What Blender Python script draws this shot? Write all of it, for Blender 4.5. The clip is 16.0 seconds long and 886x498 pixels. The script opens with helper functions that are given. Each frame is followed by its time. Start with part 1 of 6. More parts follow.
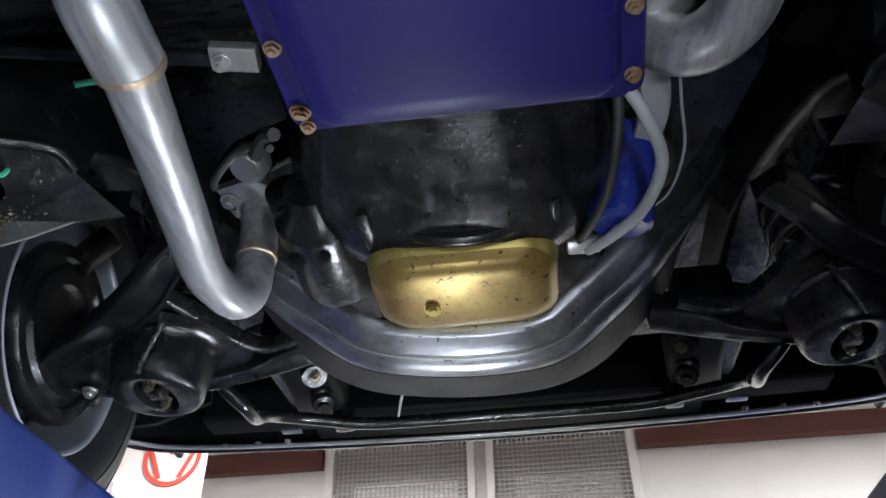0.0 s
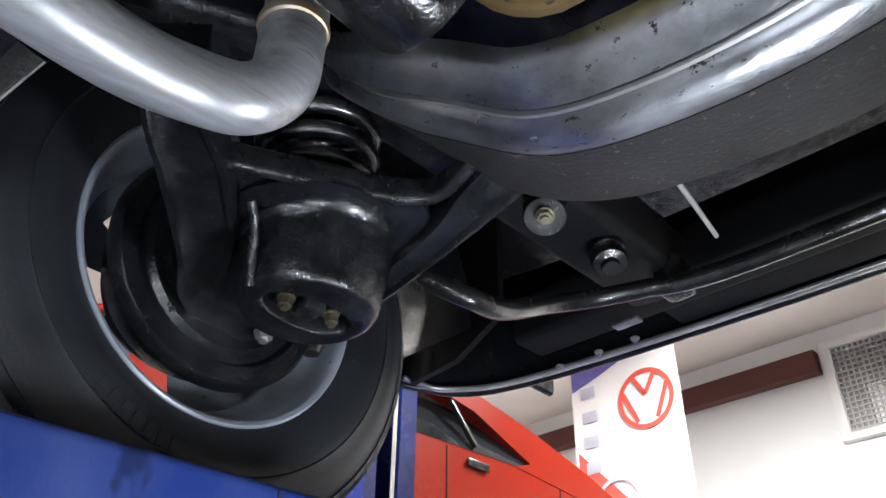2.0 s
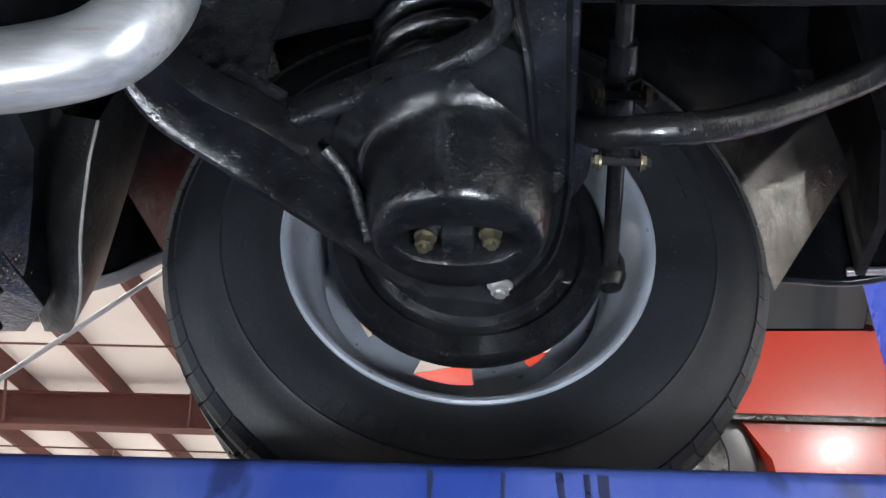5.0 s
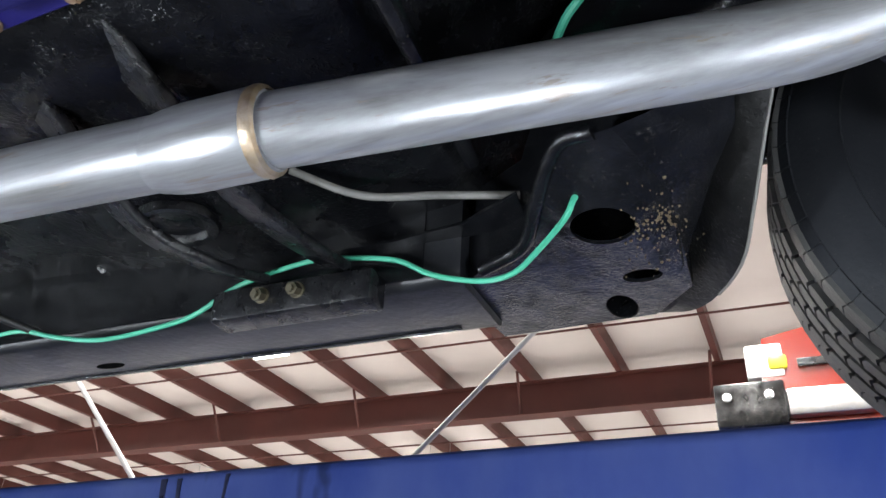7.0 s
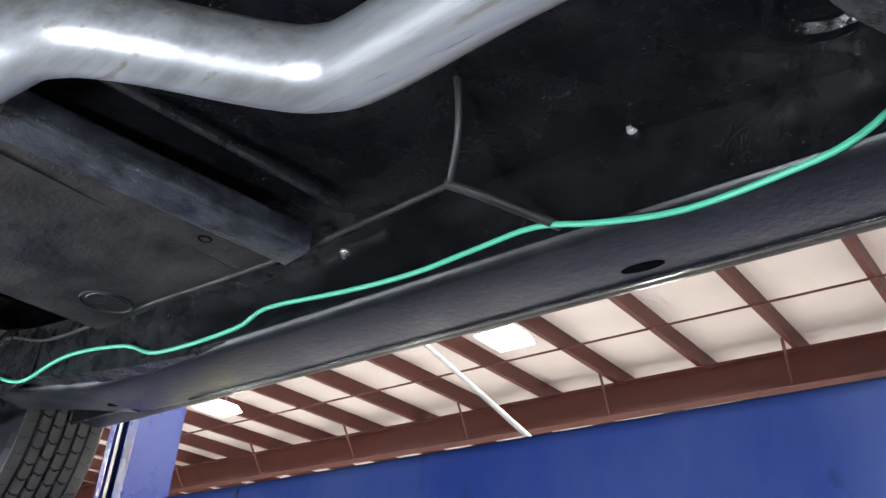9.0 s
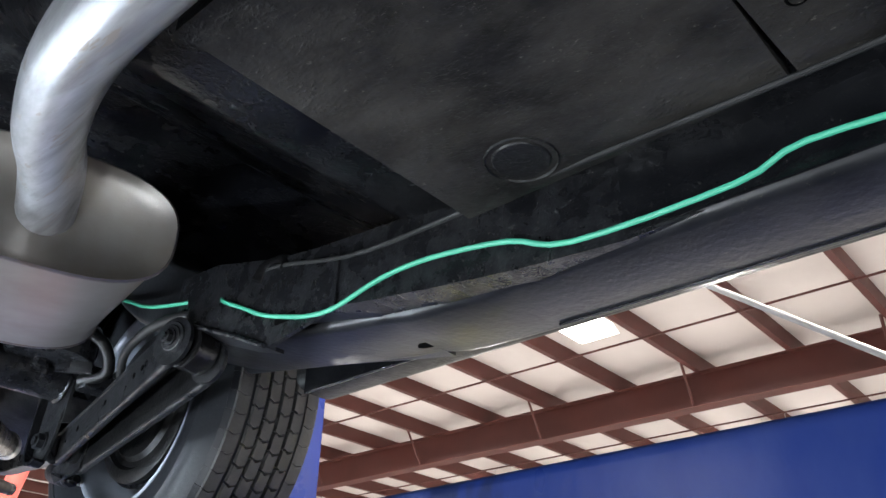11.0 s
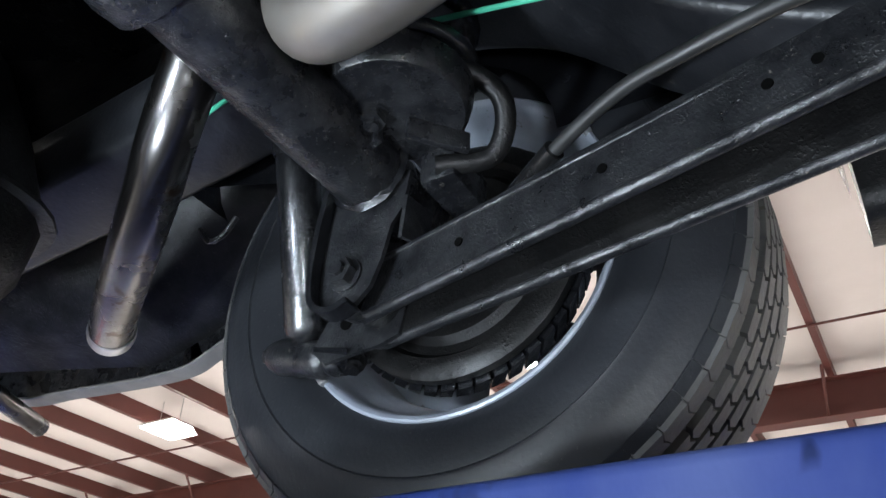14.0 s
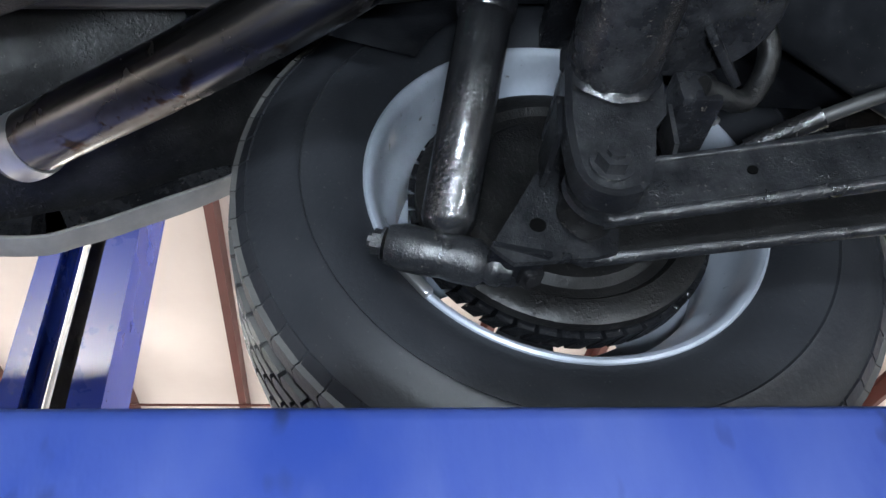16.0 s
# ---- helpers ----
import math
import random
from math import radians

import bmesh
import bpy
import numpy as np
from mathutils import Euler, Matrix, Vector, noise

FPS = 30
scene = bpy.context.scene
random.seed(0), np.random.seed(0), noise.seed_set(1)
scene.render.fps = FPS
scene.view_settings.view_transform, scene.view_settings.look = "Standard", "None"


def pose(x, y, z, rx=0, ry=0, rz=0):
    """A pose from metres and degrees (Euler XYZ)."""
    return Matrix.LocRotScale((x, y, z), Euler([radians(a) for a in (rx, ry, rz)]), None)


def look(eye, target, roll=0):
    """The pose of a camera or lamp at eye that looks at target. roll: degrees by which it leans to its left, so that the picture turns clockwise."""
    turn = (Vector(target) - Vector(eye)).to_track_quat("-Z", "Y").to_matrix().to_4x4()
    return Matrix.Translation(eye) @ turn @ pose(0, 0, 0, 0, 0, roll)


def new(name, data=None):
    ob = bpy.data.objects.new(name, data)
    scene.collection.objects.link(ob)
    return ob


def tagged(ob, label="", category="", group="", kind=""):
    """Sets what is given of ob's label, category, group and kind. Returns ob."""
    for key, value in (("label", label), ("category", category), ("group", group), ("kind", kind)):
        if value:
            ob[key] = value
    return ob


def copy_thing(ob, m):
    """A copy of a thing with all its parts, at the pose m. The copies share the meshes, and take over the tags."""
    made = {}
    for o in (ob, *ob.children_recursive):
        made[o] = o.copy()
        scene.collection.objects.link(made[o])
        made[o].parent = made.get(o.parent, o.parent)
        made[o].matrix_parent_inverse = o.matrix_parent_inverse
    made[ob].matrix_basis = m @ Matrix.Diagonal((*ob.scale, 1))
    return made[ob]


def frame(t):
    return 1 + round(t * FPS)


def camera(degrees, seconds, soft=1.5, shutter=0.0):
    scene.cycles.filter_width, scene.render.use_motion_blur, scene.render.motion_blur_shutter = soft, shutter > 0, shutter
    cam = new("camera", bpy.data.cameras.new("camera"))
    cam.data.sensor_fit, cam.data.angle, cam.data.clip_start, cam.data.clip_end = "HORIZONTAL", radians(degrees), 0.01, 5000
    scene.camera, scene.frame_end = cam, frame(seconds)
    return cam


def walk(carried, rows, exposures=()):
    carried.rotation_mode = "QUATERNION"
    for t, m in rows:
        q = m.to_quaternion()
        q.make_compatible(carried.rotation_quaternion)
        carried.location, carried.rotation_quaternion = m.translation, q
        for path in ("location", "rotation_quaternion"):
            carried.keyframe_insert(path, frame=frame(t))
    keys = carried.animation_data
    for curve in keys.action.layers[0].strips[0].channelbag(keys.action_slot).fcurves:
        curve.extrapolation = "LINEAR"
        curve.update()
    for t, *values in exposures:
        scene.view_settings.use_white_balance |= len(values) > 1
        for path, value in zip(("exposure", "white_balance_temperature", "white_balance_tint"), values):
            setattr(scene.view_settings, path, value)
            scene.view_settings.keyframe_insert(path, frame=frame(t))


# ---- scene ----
cam = camera(57.0, 16.0)
# seconds, place in metres, turn in degrees
PATH = [
    (0, 0.1217, -1.0591, 1.4085, 127.927, 0.838, 7.619),
    (0.5, 0.1545, -0.9136, 1.4486, 126.275, 2.096, 11.525),
    (1, 0.1787, -0.7242, 1.5148, 125.356, 0.251, 19.292),
    (1.5, 0.1640, -0.5785, 1.5553, 124.936, 0.649, 30.626),
    (2, 0.1507, -0.4204, 1.6017, 123.823, -0.820, 44.262),
    (2.5, 0.1458, -0.3127, 1.6333, 122.889, -0.434, 56.072),
    (3, 0.1092, -0.2414, 1.6342, 122.320, -0.352, 64.449),
    (5.3, 0.0936, 0.0248, 1.6547, 121.811, -2.989, 95.663),
    (5.5, 0.0936, 0.0079, 1.6560, 121.300, -3.322, 98.164),
    (6, 0.1066, -0.0791, 1.6456, 120.782, -3.325, 105.139),
    (6.5, 0.1293, -0.2231, 1.6502, 119.643, -2.096, 110.136),
    (7, 0.1504, -0.3456, 1.6335, 119.906, -2.713, 112.996),
    (7.5, 0.1630, -0.4466, 1.6231, 119.650, -2.444, 116.177),
    (8, 0.1380, -0.5783, 1.6262, 119.699, -2.838, 120.390),
    (8.5, 0.0929, -0.7330, 1.6360, 119.402, -2.354, 123.886),
    (9, 0.0583, -0.8460, 1.6399, 118.892, -2.989, 128.338),
    (9.5, 0.0669, -0.9904, 1.6521, 118.784, -1.892, 128.840),
    (10, 0.0827, -1.1244, 1.6410, 119.211, -2.257, 130.907),
    (12.3, 0.0494, -1.8686, 1.6579, 119.756, -0.056, 130.695),
    (12.5, 0.0534, -1.9347, 1.6510, 120.131, -0.683, 130.307),
    (13, 0.0410, -2.1188, 1.6480, 121.176, -1.142, 127.791),
    (13.5, 0.0086, -2.2979, 1.6475, 122.270, -1.637, 125.052),
    (14, -0.0101, -2.4626, 1.6561, 122.565, -1.575, 119.703),
    (14.5, 0.0075, -2.6440, 1.6506, 123.467, -0.051, 112.676),
    (15, -0.0053, -2.7867, 1.6401, 124.179, 0.960, 105.886),
    (15.5, -0.0494, -2.9308, 1.6267, 126.415, 2.449, 97.019),
    (16, -0.0783, -3.0638, 1.6204, 126.616, 2.956, 83.260),
]
walk(cam, [(t, pose(x, y, z, rx, ry, rz)) for t, x, y, z, rx, ry, rz in PATH], [(0, -0.36), (1.0, -0.33), (2.0, -0.12), (3.0, 0.05), (5.5, 0.25), (7.0, 0.15), (8.5, 0.28), (10.2, 0.28), (12.5, 0.03), (14.0, 0.17), (15.0, 0.36), (16, 0.36)])

# ---- world, sun and large lights ----
world = bpy.data.worlds.new("world")
scene.world = world
world.use_nodes = True
wn = world.node_tree
sky = wn.nodes.new("ShaderNodeTexSky")
sky.sky_type = "NISHITA"
sky.sun_disc = False
sky.sun_elevation, sky.sun_rotation = radians(40), radians(200)
wn.links.new(sky.outputs[0], wn.nodes["Background"].inputs[0])
wn.nodes["Background"].inputs[1].default_value = 0.10


def area_lamp(name, m, sx, sy, watts, colour=(1, 1, 1)):
    d = bpy.data.lights.new(name, "AREA")
    d.shape, d.size, d.size_y, d.energy, d.color = "RECTANGLE", sx, sy, watts, colour
    ob = new(name, d)
    ob.matrix_world = m
    return ob


HALL = 5.4
BAYS = [(hx, hy) for hx in (-10.2, -5.8, -1.4, 3.0, 7.4) for hy in (-13.55, -9.25, -4.95, -0.65, 3.65) if (hx, hy) != (-5.8, -0.65)]
for hx, hy in BAYS:
    area_lamp("bay_lamp_light", pose(hx, hy, 4.57), 0.42, 0.36, 55 * HALL, (1.0, 0.97, 0.93))
# added unseen lamps under the car, aimed up and across at its left side
FILLS = [(0.02, -0.45, 1.33), (0.0, 0.16, 1.54), (0.40, -1.12, 1.40), (0.38, -2.15, 1.40), (0.19, -3.10, 1.37), (0.50, -3.10, 1.80)]
# together they stand in for a light carried along with the camera
for p, watts in zip(FILLS, (4.0, 9, 8.5, 8, 15, 11)):
    area_lamp("fill_light_lamp", look(p, (p[0] - 1.0, p[1] + 0.05, p[2] + 0.62)), 0.13, 0.09, watts, (0.83, 0.91, 1.0) if p[1] > -3 else (0.76, 0.88, 1.0))


# ---- materials ----
def material(name, base, rough=0.5, metal=0.0, second=None, scale=8.0, amount=0.5, rough_var=0.12, bump=0.1, fine=120.0,
             specks=None, speck_scale=60.0, speck_cut=0.68, coat=0.0, stretch=None, spec=0.5, patch=0.0, depth=0.002, spark=0.0, spark_depth=0.0015):
    """A surface with a base colour, broad stains towards the second colour, fine grain, and specks."""
    mat = bpy.data.materials.new(name)
    mat.use_nodes = True
    nt = mat.node_tree
    b = nt.nodes["Principled BSDF"]
    b.inputs["Metallic"].default_value = metal
    b.inputs["Coat Weight"].default_value = coat
    b.inputs["Coat Roughness"].default_value = 0.12
    b.inputs["Specular IOR Level"].default_value = spec

    def node(kind, **kw):
        n = nt.nodes.new(kind)
        for k, v in kw.items():
            n.inputs[k].default_value = v
        return n
    co = node("ShaderNodeTexCoord")
    src = co.outputs["Object"]
    if stretch:
        mp = node("ShaderNodeMapping")
        mp.inputs["Scale"].default_value = stretch
        nt.links.new(src, mp.inputs[0])
        src = mp.outputs[0]
    broad = node("ShaderNodeTexNoise", Scale=scale, Detail=5.0, Roughness=0.62)
    nt.links.new(src, broad.inputs["Vector"])
    grain = node("ShaderNodeTexNoise", Scale=fine, Detail=3.0, Roughness=0.6)
    nt.links.new(src, grain.inputs["Vector"])
    ramp = node("ShaderNodeValToRGB")
    ramp.color_ramp.elements[0].position, ramp.color_ramp.elements[1].position = 0.38, 0.72
    nt.links.new(broad.outputs[0], ramp.inputs[0])
    mul = node("ShaderNodeMath")
    mul.operation = "MULTIPLY"
    mul.inputs[1].default_value = amount
    nt.links.new(ramp.outputs[0], mul.inputs[0])
    mix = node("ShaderNodeMix")
    mix.data_type = "RGBA"
    mix.inputs[6].default_value = (*base, 1)
    mix.inputs[7].default_value = (*(second or [min(1, c * 1.8 + 0.01) for c in base]), 1)
    nt.links.new(mul.outputs[0], mix.inputs[0])
    out = mix.outputs[2]
    if specks:
        sp = node("ShaderNodeTexNoise", Scale=speck_scale, Detail=4.0, Roughness=0.7)
        nt.links.new(src, sp.inputs["Vector"])
        cut = node("ShaderNodeValToRGB")
        cut.color_ramp.elements[0].position, cut.color_ramp.elements[1].position = speck_cut, speck_cut + 0.05
        nt.links.new(sp.outputs[0], cut.inputs[0])
        m2 = node("ShaderNodeMix")
        m2.data_type = "RGBA"
        m2.inputs[7].default_value = (*specks, 1)
        nt.links.new(cut.outputs[0], m2.inputs[0])
        nt.links.new(out, m2.inputs[6])
        out = m2.outputs[2]
    nt.links.new(out, b.inputs["Base Color"])
    rr = node("ShaderNodeMapRange")
    rr.inputs[3].default_value, rr.inputs[4].default_value = max(0.03, rough - rough_var), min(1, rough + rough_var)
    nt.links.new(broad.outputs[0], rr.inputs[0])
    nt.links.new(rr.outputs[0], b.inputs["Roughness"])
    if patch:
        # gloss that comes and goes: oily patches between dry, dusty ones
        pn = node("ShaderNodeTexNoise", Scale=patch, Detail=4.0, Roughness=0.65)
        nt.links.new(src, pn.inputs["Vector"])
        pr = node("ShaderNodeMapRange")
        for k, v in zip((1, 2, 3, 4), (0.34, 0.68, 0.15, spec * 1.6)):
            pr.inputs[k].default_value = v
        nt.links.new(pn.outputs[0], pr.inputs[0])
        nt.links.new(pr.outputs[0], b.inputs["Specular IOR Level"])
    bp = node("ShaderNodeBump", Strength=bump, Distance=depth)
    nt.links.new(grain.outputs[0], bp.inputs["Height"])
    if spark:
        # small ridges and drips in clusters, that catch the light
        s1 = node("ShaderNodeTexNoise", Scale=spark, Detail=2.0, Roughness=0.55)
        s2 = node("ShaderNodeTexNoise", Scale=spark * 0.11, Detail=3.0, Roughness=0.6)
        for n in (s1, s2):
            nt.links.new(src, n.inputs["Vector"])
        c1, c2 = node("ShaderNodeMapRange"), node("ShaderNodeMapRange")
        for c, n, lo, hi in ((c1, s1, 0.5, 0.72), (c2, s2, 0.42, 0.66)):
            c.inputs[1].default_value, c.inputs[2].default_value = lo, hi
            nt.links.new(n.outputs[0], c.inputs[0])
        both = node("ShaderNodeMath")
        both.operation = "MULTIPLY"
        nt.links.new(c1.outputs[0], both.inputs[0])
        nt.links.new(c2.outputs[0], both.inputs[1])
        b2 = node("ShaderNodeBump", Strength=1.0, Distance=spark_depth)
        nt.links.new(both.outputs[0], b2.inputs["Height"])
        nt.links.new(bp.outputs[0], b2.inputs["Normal"])
        bp = b2
    nt.links.new(bp.outputs[0], b.inputs["Normal"])
    return mat


def glow(name, colour, strength):
    mat = bpy.data.materials.new(name)
    mat.use_nodes = True
    b = mat.node_tree.nodes["Principled BSDF"]
    b.inputs["Base Color"].default_value = (*colour, 1)
    b.inputs["Emission Color"].default_value = (*colour, 1)
    b.inputs["Emission Strength"].default_value = strength
    return mat


BLACK = material("chassis_black_paint", (0.0036, 0.0038, 0.0046), 0.22, 0.0, (0.009, 0.0095, 0.011), 26, 0.8, 0.1, 0.3, 240, (0.05, 0.047, 0.044), 260, 0.645, spec=0.5, patch=34, spark=420, spark_depth=0.0004)
DUSTY = material("dusty_chassis_black", (0.0048, 0.005, 0.006), 0.28, 0.0, (0.0165, 0.017, 0.019), 34, 0.9, 0.12, 0.35, 320, (0.10, 0.088, 0.075), 310, 0.635, spec=0.5, patch=42, spark=450, spark_depth=0.0005)
# its pale specks paint in glints off the lumpy gloss
UNDER = material("glossy_undercoating", (0.0026, 0.0027, 0.0033), 0.27, 0.0, (0.0070, 0.0073, 0.0087), 13, 0.85, 0.12, 0.4, 90, (0.035, 0.036, 0.038), 190, 0.66, spec=0.26, patch=12, depth=0.0025, spark=230, spark_depth=0.0013)
CHANNEL = material("blue_grey_dusty_channel", (0.009, 0.0102, 0.0135), 0.36, 0.0, (0.046, 0.051, 0.064), 40, 0.95, 0.15, 0.6, 140, (0.22, 0.22, 0.24), 330, 0.64, spec=0.45, spark=380, spark_depth=0.0005)
BROWN = material("dusty_floor_pan", (0.0062, 0.0058, 0.0053), 0.42, 0.0, (0.036, 0.033, 0.029), 13, 0.95, 0.2, 0.6, 110, (0.10, 0.092, 0.08), 240, 0.645, 0.0, (1.0, 0.55, 1), 0.3, 22, 0.002, 320, 0.0005)
STEEL = material("worn_grey_steel", (0.20, 0.205, 0.22), 0.33, 0.92, (0.44, 0.45, 0.475), 11, 0.95, 0.16, 0.3, 120, (0.05, 0.046, 0.044), 70, 0.62, 0.0, (1, 1.6, 1), 0.5, 26, 0.0016)
DARK_GRIME = material("darkened_grimy_steel", (0.016, 0.016, 0.0172), 0.62, 0.0, (0.005, 0.0049, 0.0048), 16, 0.95, 0.2, 0.4, 200, (0.09, 0.07, 0.055), 130, 0.62, spec=0.15, patch=32, depth=0.0025)
RAIL = material("dusty_frame_rail", (0.0075, 0.0081, 0.0098), 0.36, 0.0, (0.021, 0.0218, 0.025), 14, 0.9, 0.16, 0.35, 110, (0.06, 0.052, 0.045), 160, 0.645, spec=0.42)
HEM = material("worn_grey_hem", (0.14, 0.135, 0.125), 0.6, 0.0, (0.24, 0.23, 0.21), 18, 0.8, 0.1, 0.2, 120)
ARM = material("satin_black_suspension_paint", (0.0055, 0.0058, 0.0068), 0.31, 0.0, (0.016, 0.0166, 0.0185), 30, 0.9, 0.12, 0.35, 320, (0.10, 0.092, 0.082), 300, 0.635, spec=0.5, patch=40, spark=460, spark_depth=0.0005)
# chassis black dulled and darkened for parts the lamps overlight
MATTE = material("dulled_chassis_black", (0.003, 0.003, 0.0034), 0.6, 0.0, (0.007, 0.007, 0.0075), 16, 0.8, 0.12, 0.3, 160, (0.03, 0.028, 0.026), 220, 0.66, spec=0.12)
BRIGHT = material("bright_zinc_steel", (0.5, 0.5, 0.5), 0.35, 0.9, (0.3, 0.28, 0.25), 30, 0.5, 0.12, 0.1)
BRASS = material("dirty_zinc_bolt", (0.15, 0.135, 0.095), 0.42, 0.8, (0.07, 0.055, 0.035), 40, 0.7, 0.1, 0.2)
RUST = material("rusty_bolt_steel", (0.22, 0.12, 0.06), 0.6, 0.5, (0.4, 0.33, 0.26), 60, 0.8, 0.1, 0.3)
PIPE = material("aluminised_exhaust_steel", (0.42, 0.43, 0.45), 0.36, 0.6, (0.185, 0.18, 0.178), 12, 0.95, 0.14, 0.08, 220, (0.30, 0.27, 0.245), 20, 0.60, 0.0, (5, 0.35, 5))
DIRT = material("dried_tan_dirt", (0.11, 0.082, 0.045), 0.8, 0.0, (0.07, 0.045, 0.022), 90, 0.8, 0.1, 0.4)
WELD = material("heat_tinted_weld", (0.45, 0.33, 0.2), 0.42, 0.85, (0.62, 0.56, 0.48), 40, 0.9, 0.1, 0.5, 150)
MUFFLER = material("brushed_muffler_steel", (0.36, 0.345, 0.325), 0.40, 0.8, (0.20, 0.162, 0.125), 4, 0.9, 0.12, 0.06, 260)
RIM = material("heat_blued_rim", (0.17, 0.125, 0.095), 0.4, 0.85, (0.13, 0.14, 0.19), 24, 0.95, 0.12, 0.4, 150)
GOLD = material("gold_painted_pan", (0.40, 0.335, 0.105), 0.3, 0.75, (0.27, 0.19, 0.06), 9, 0.7, 0.1, 0.1, 150, (0.07, 0.03, 0.012), 95, 0.645)
# stained gold, darkened further in place of a dark reflection
GOLDBROWN = material("stained_shaded_gold_paint", (0.25, 0.18, 0.052), 0.36, 0.65, (0.13, 0.072, 0.022), 9, 0.95, 0.12, 0.2, 150, (0.03, 0.012, 0.006), 105, 0.60)
# near-black in place of the shade inside holes that aren't cut
VOID = material("hole_shade", (0.0012, 0.0012, 0.0012), 0.95, 0.0, (0.002, 0.002, 0.002), 9, 0.5, 0.03, 0.1, 90, spec=0.03)
BLUEPAN = material("blue_engine_enamel", (0.0095, 0.008, 0.098), 0.36, 0.0, (0.0075, 0.0065, 0.07), 6, 0.7, 0.1, 0.12, 150, (0.2, 0.165, 0.12), 24, 0.675, 0.0, spec=0.3)
FILTER = material("blue_filter_enamel", (0.010, 0.022, 0.2), 0.3, 0.0, None, 10, 0.3, 0.1, 0.05)
CASE = material("black_casting", (0.0042, 0.0042, 0.0047), 0.24, 0.0, (0.0105, 0.0102, 0.0098), 22, 0.8, 0.12, 0.3, 180, (0.04, 0.036, 0.032), 190, 0.64, spec=0.5, patch=28, spark=400, spark_depth=0.0003)
LIFT = material("blue_lift_enamel", (0.010, 0.023, 0.118), 0.36, 0.0, (0.042, 0.060, 0.165), 6.0, 1.0, 0.18, 0.3, 60, (0.008, 0.0145, 0.058), 9, 0.575, 0.0, (1, 1, 0.5), 0.35)
OIL = material("dried_oil", (0.006, 0.0075, 0.022), 0.3, 0.0, (0.012, 0.014, 0.035), 60, 0.6, 0.1, 0.1)
LIFT_DARK = material("grimy_blue_lift_steel", (0.012, 0.022, 0.10), 0.5, 0.0, (0.02, 0.02, 0.03), 5, 0.8, 0.1, 0.2, 60)
RUBBER = material("tyre_rubber", (0.0100, 0.0108, 0.0130), 0.42, 0.0, (0.021, 0.0222, 0.0255), 6, 0.9, 0.12, 0.25, 150, (0.04, 0.04, 0.04), 190, 0.645, spec=0.26)
TREAD = material("tyre_tread_rubber", (0.040, 0.039, 0.038), 0.7, 0.0, (0.066, 0.063, 0.058), 26, 0.8, 0.08, 0.5, 160)
SILVER = material("silver_wheel_paint", (0.235, 0.258, 0.30), 0.38, 0.15, (0.155, 0.168, 0.19), 11, 0.9, 0.1, 0.12, 160, (0.07, 0.065, 0.06), 70, 0.645)
# pale specks here stand for paint chips and for glints
SHOCK = material("gloss_black_shock_paint", (0.0042, 0.0043, 0.005), 0.24, 0.0, (0.010, 0.0102, 0.011), 40, 0.6, 0.10, 0.22, 300, (0.08, 0.08, 0.08), 380, 0.645, 0.3, spec=0.9, spark=330, spark_depth=0.0009)
FLATBLACK = material("flat_black_flap", (0.0034, 0.0034, 0.0036), 0.42, 0.0, (0.0095, 0.0092, 0.009), 12, 0.8, 0.12, 0.5, 120, (0.06, 0.056, 0.05), 210, 0.65, spec=0.25, patch=15, spark=300, spark_depth=0.0006)
TAIL = material("polished_tail_pipe", (0.17, 0.165, 0.165), 0.27, 1.0, (0.05, 0.039, 0.031), 8, 0.95, 0.1, 0.05, 60, (0.06, 0.035, 0.02), 20, 0.58, 0.0, (1, 1, 0.5))
DARKFLOOR = material("bounce_cutting_floor", (0.016, 0.016, 0.017), 0.6, 0.0, (0.03, 0.03, 0.03), 2, 0.7, 0.1, 0.2, 40)
GREEN = material("green_wire_sleeve", (0.06, 0.42, 0.26), 0.45, 0.0, (0.07, 0.42, 0.28), 20, 0.4, 0.05, 0.03)
HOSE = material("grey_rubber_hose", (0.32, 0.33, 0.34), 0.5, 0.0, (0.22, 0.22, 0.22), 20, 0.5, 0.08, 0.05)
CABLE = material("black_cable_sleeve", (0.015, 0.015, 0.015), 0.45, 0.0, (0.05, 0.05, 0.05), 20, 0.5, 0.1, 0.1)
ROOF = material("white_roof_insulation", (0.72, 0.66, 0.63), 0.7, 0.0, (0.62, 0.56, 0.53), 0.8, 0.7, 0.08, 0.5, 3)
OXIDE = material("red_oxide_steel", (0.105, 0.028, 0.022), 0.55, 0.0, (0.075, 0.022, 0.018), 2, 0.7, 0.1, 0.05)
WALL = material("white_wall_panel", (0.77, 0.785, 0.79), 0.6, 0.0, (0.68, 0.69, 0.695), 1.2, 0.6, 0.08, 0.1, 20)
# the lift's blue again, deeper because the hall lamps overlight the posts
POST = material("deepened_lift_blue", (0.008, 0.022, 0.165), 0.27, 0.0, (0.012, 0.028, 0.18), 5, 0.9, 0.08, 0.1, 60, (0.02, 0.03, 0.08), 40, 0.66, spec=0.32)
FLOOR = material("sealed_concrete", (0.38, 0.37, 0.36), 0.45, 0.0, (0.28, 0.275, 0.27), 1.0, 0.8, 0.15, 0.15, 40)
WINFRAME = material("white_window_frame", (0.78, 0.78, 0.78), 0.45, 0.0, (0.66, 0.66, 0.66), 4, 0.4, 0.05, 0.03)
GRILLE = material("galvanised_grille", (0.5, 0.5, 0.5), 0.5, 0.5, (0.36, 0.36, 0.36), 20, 0.5)
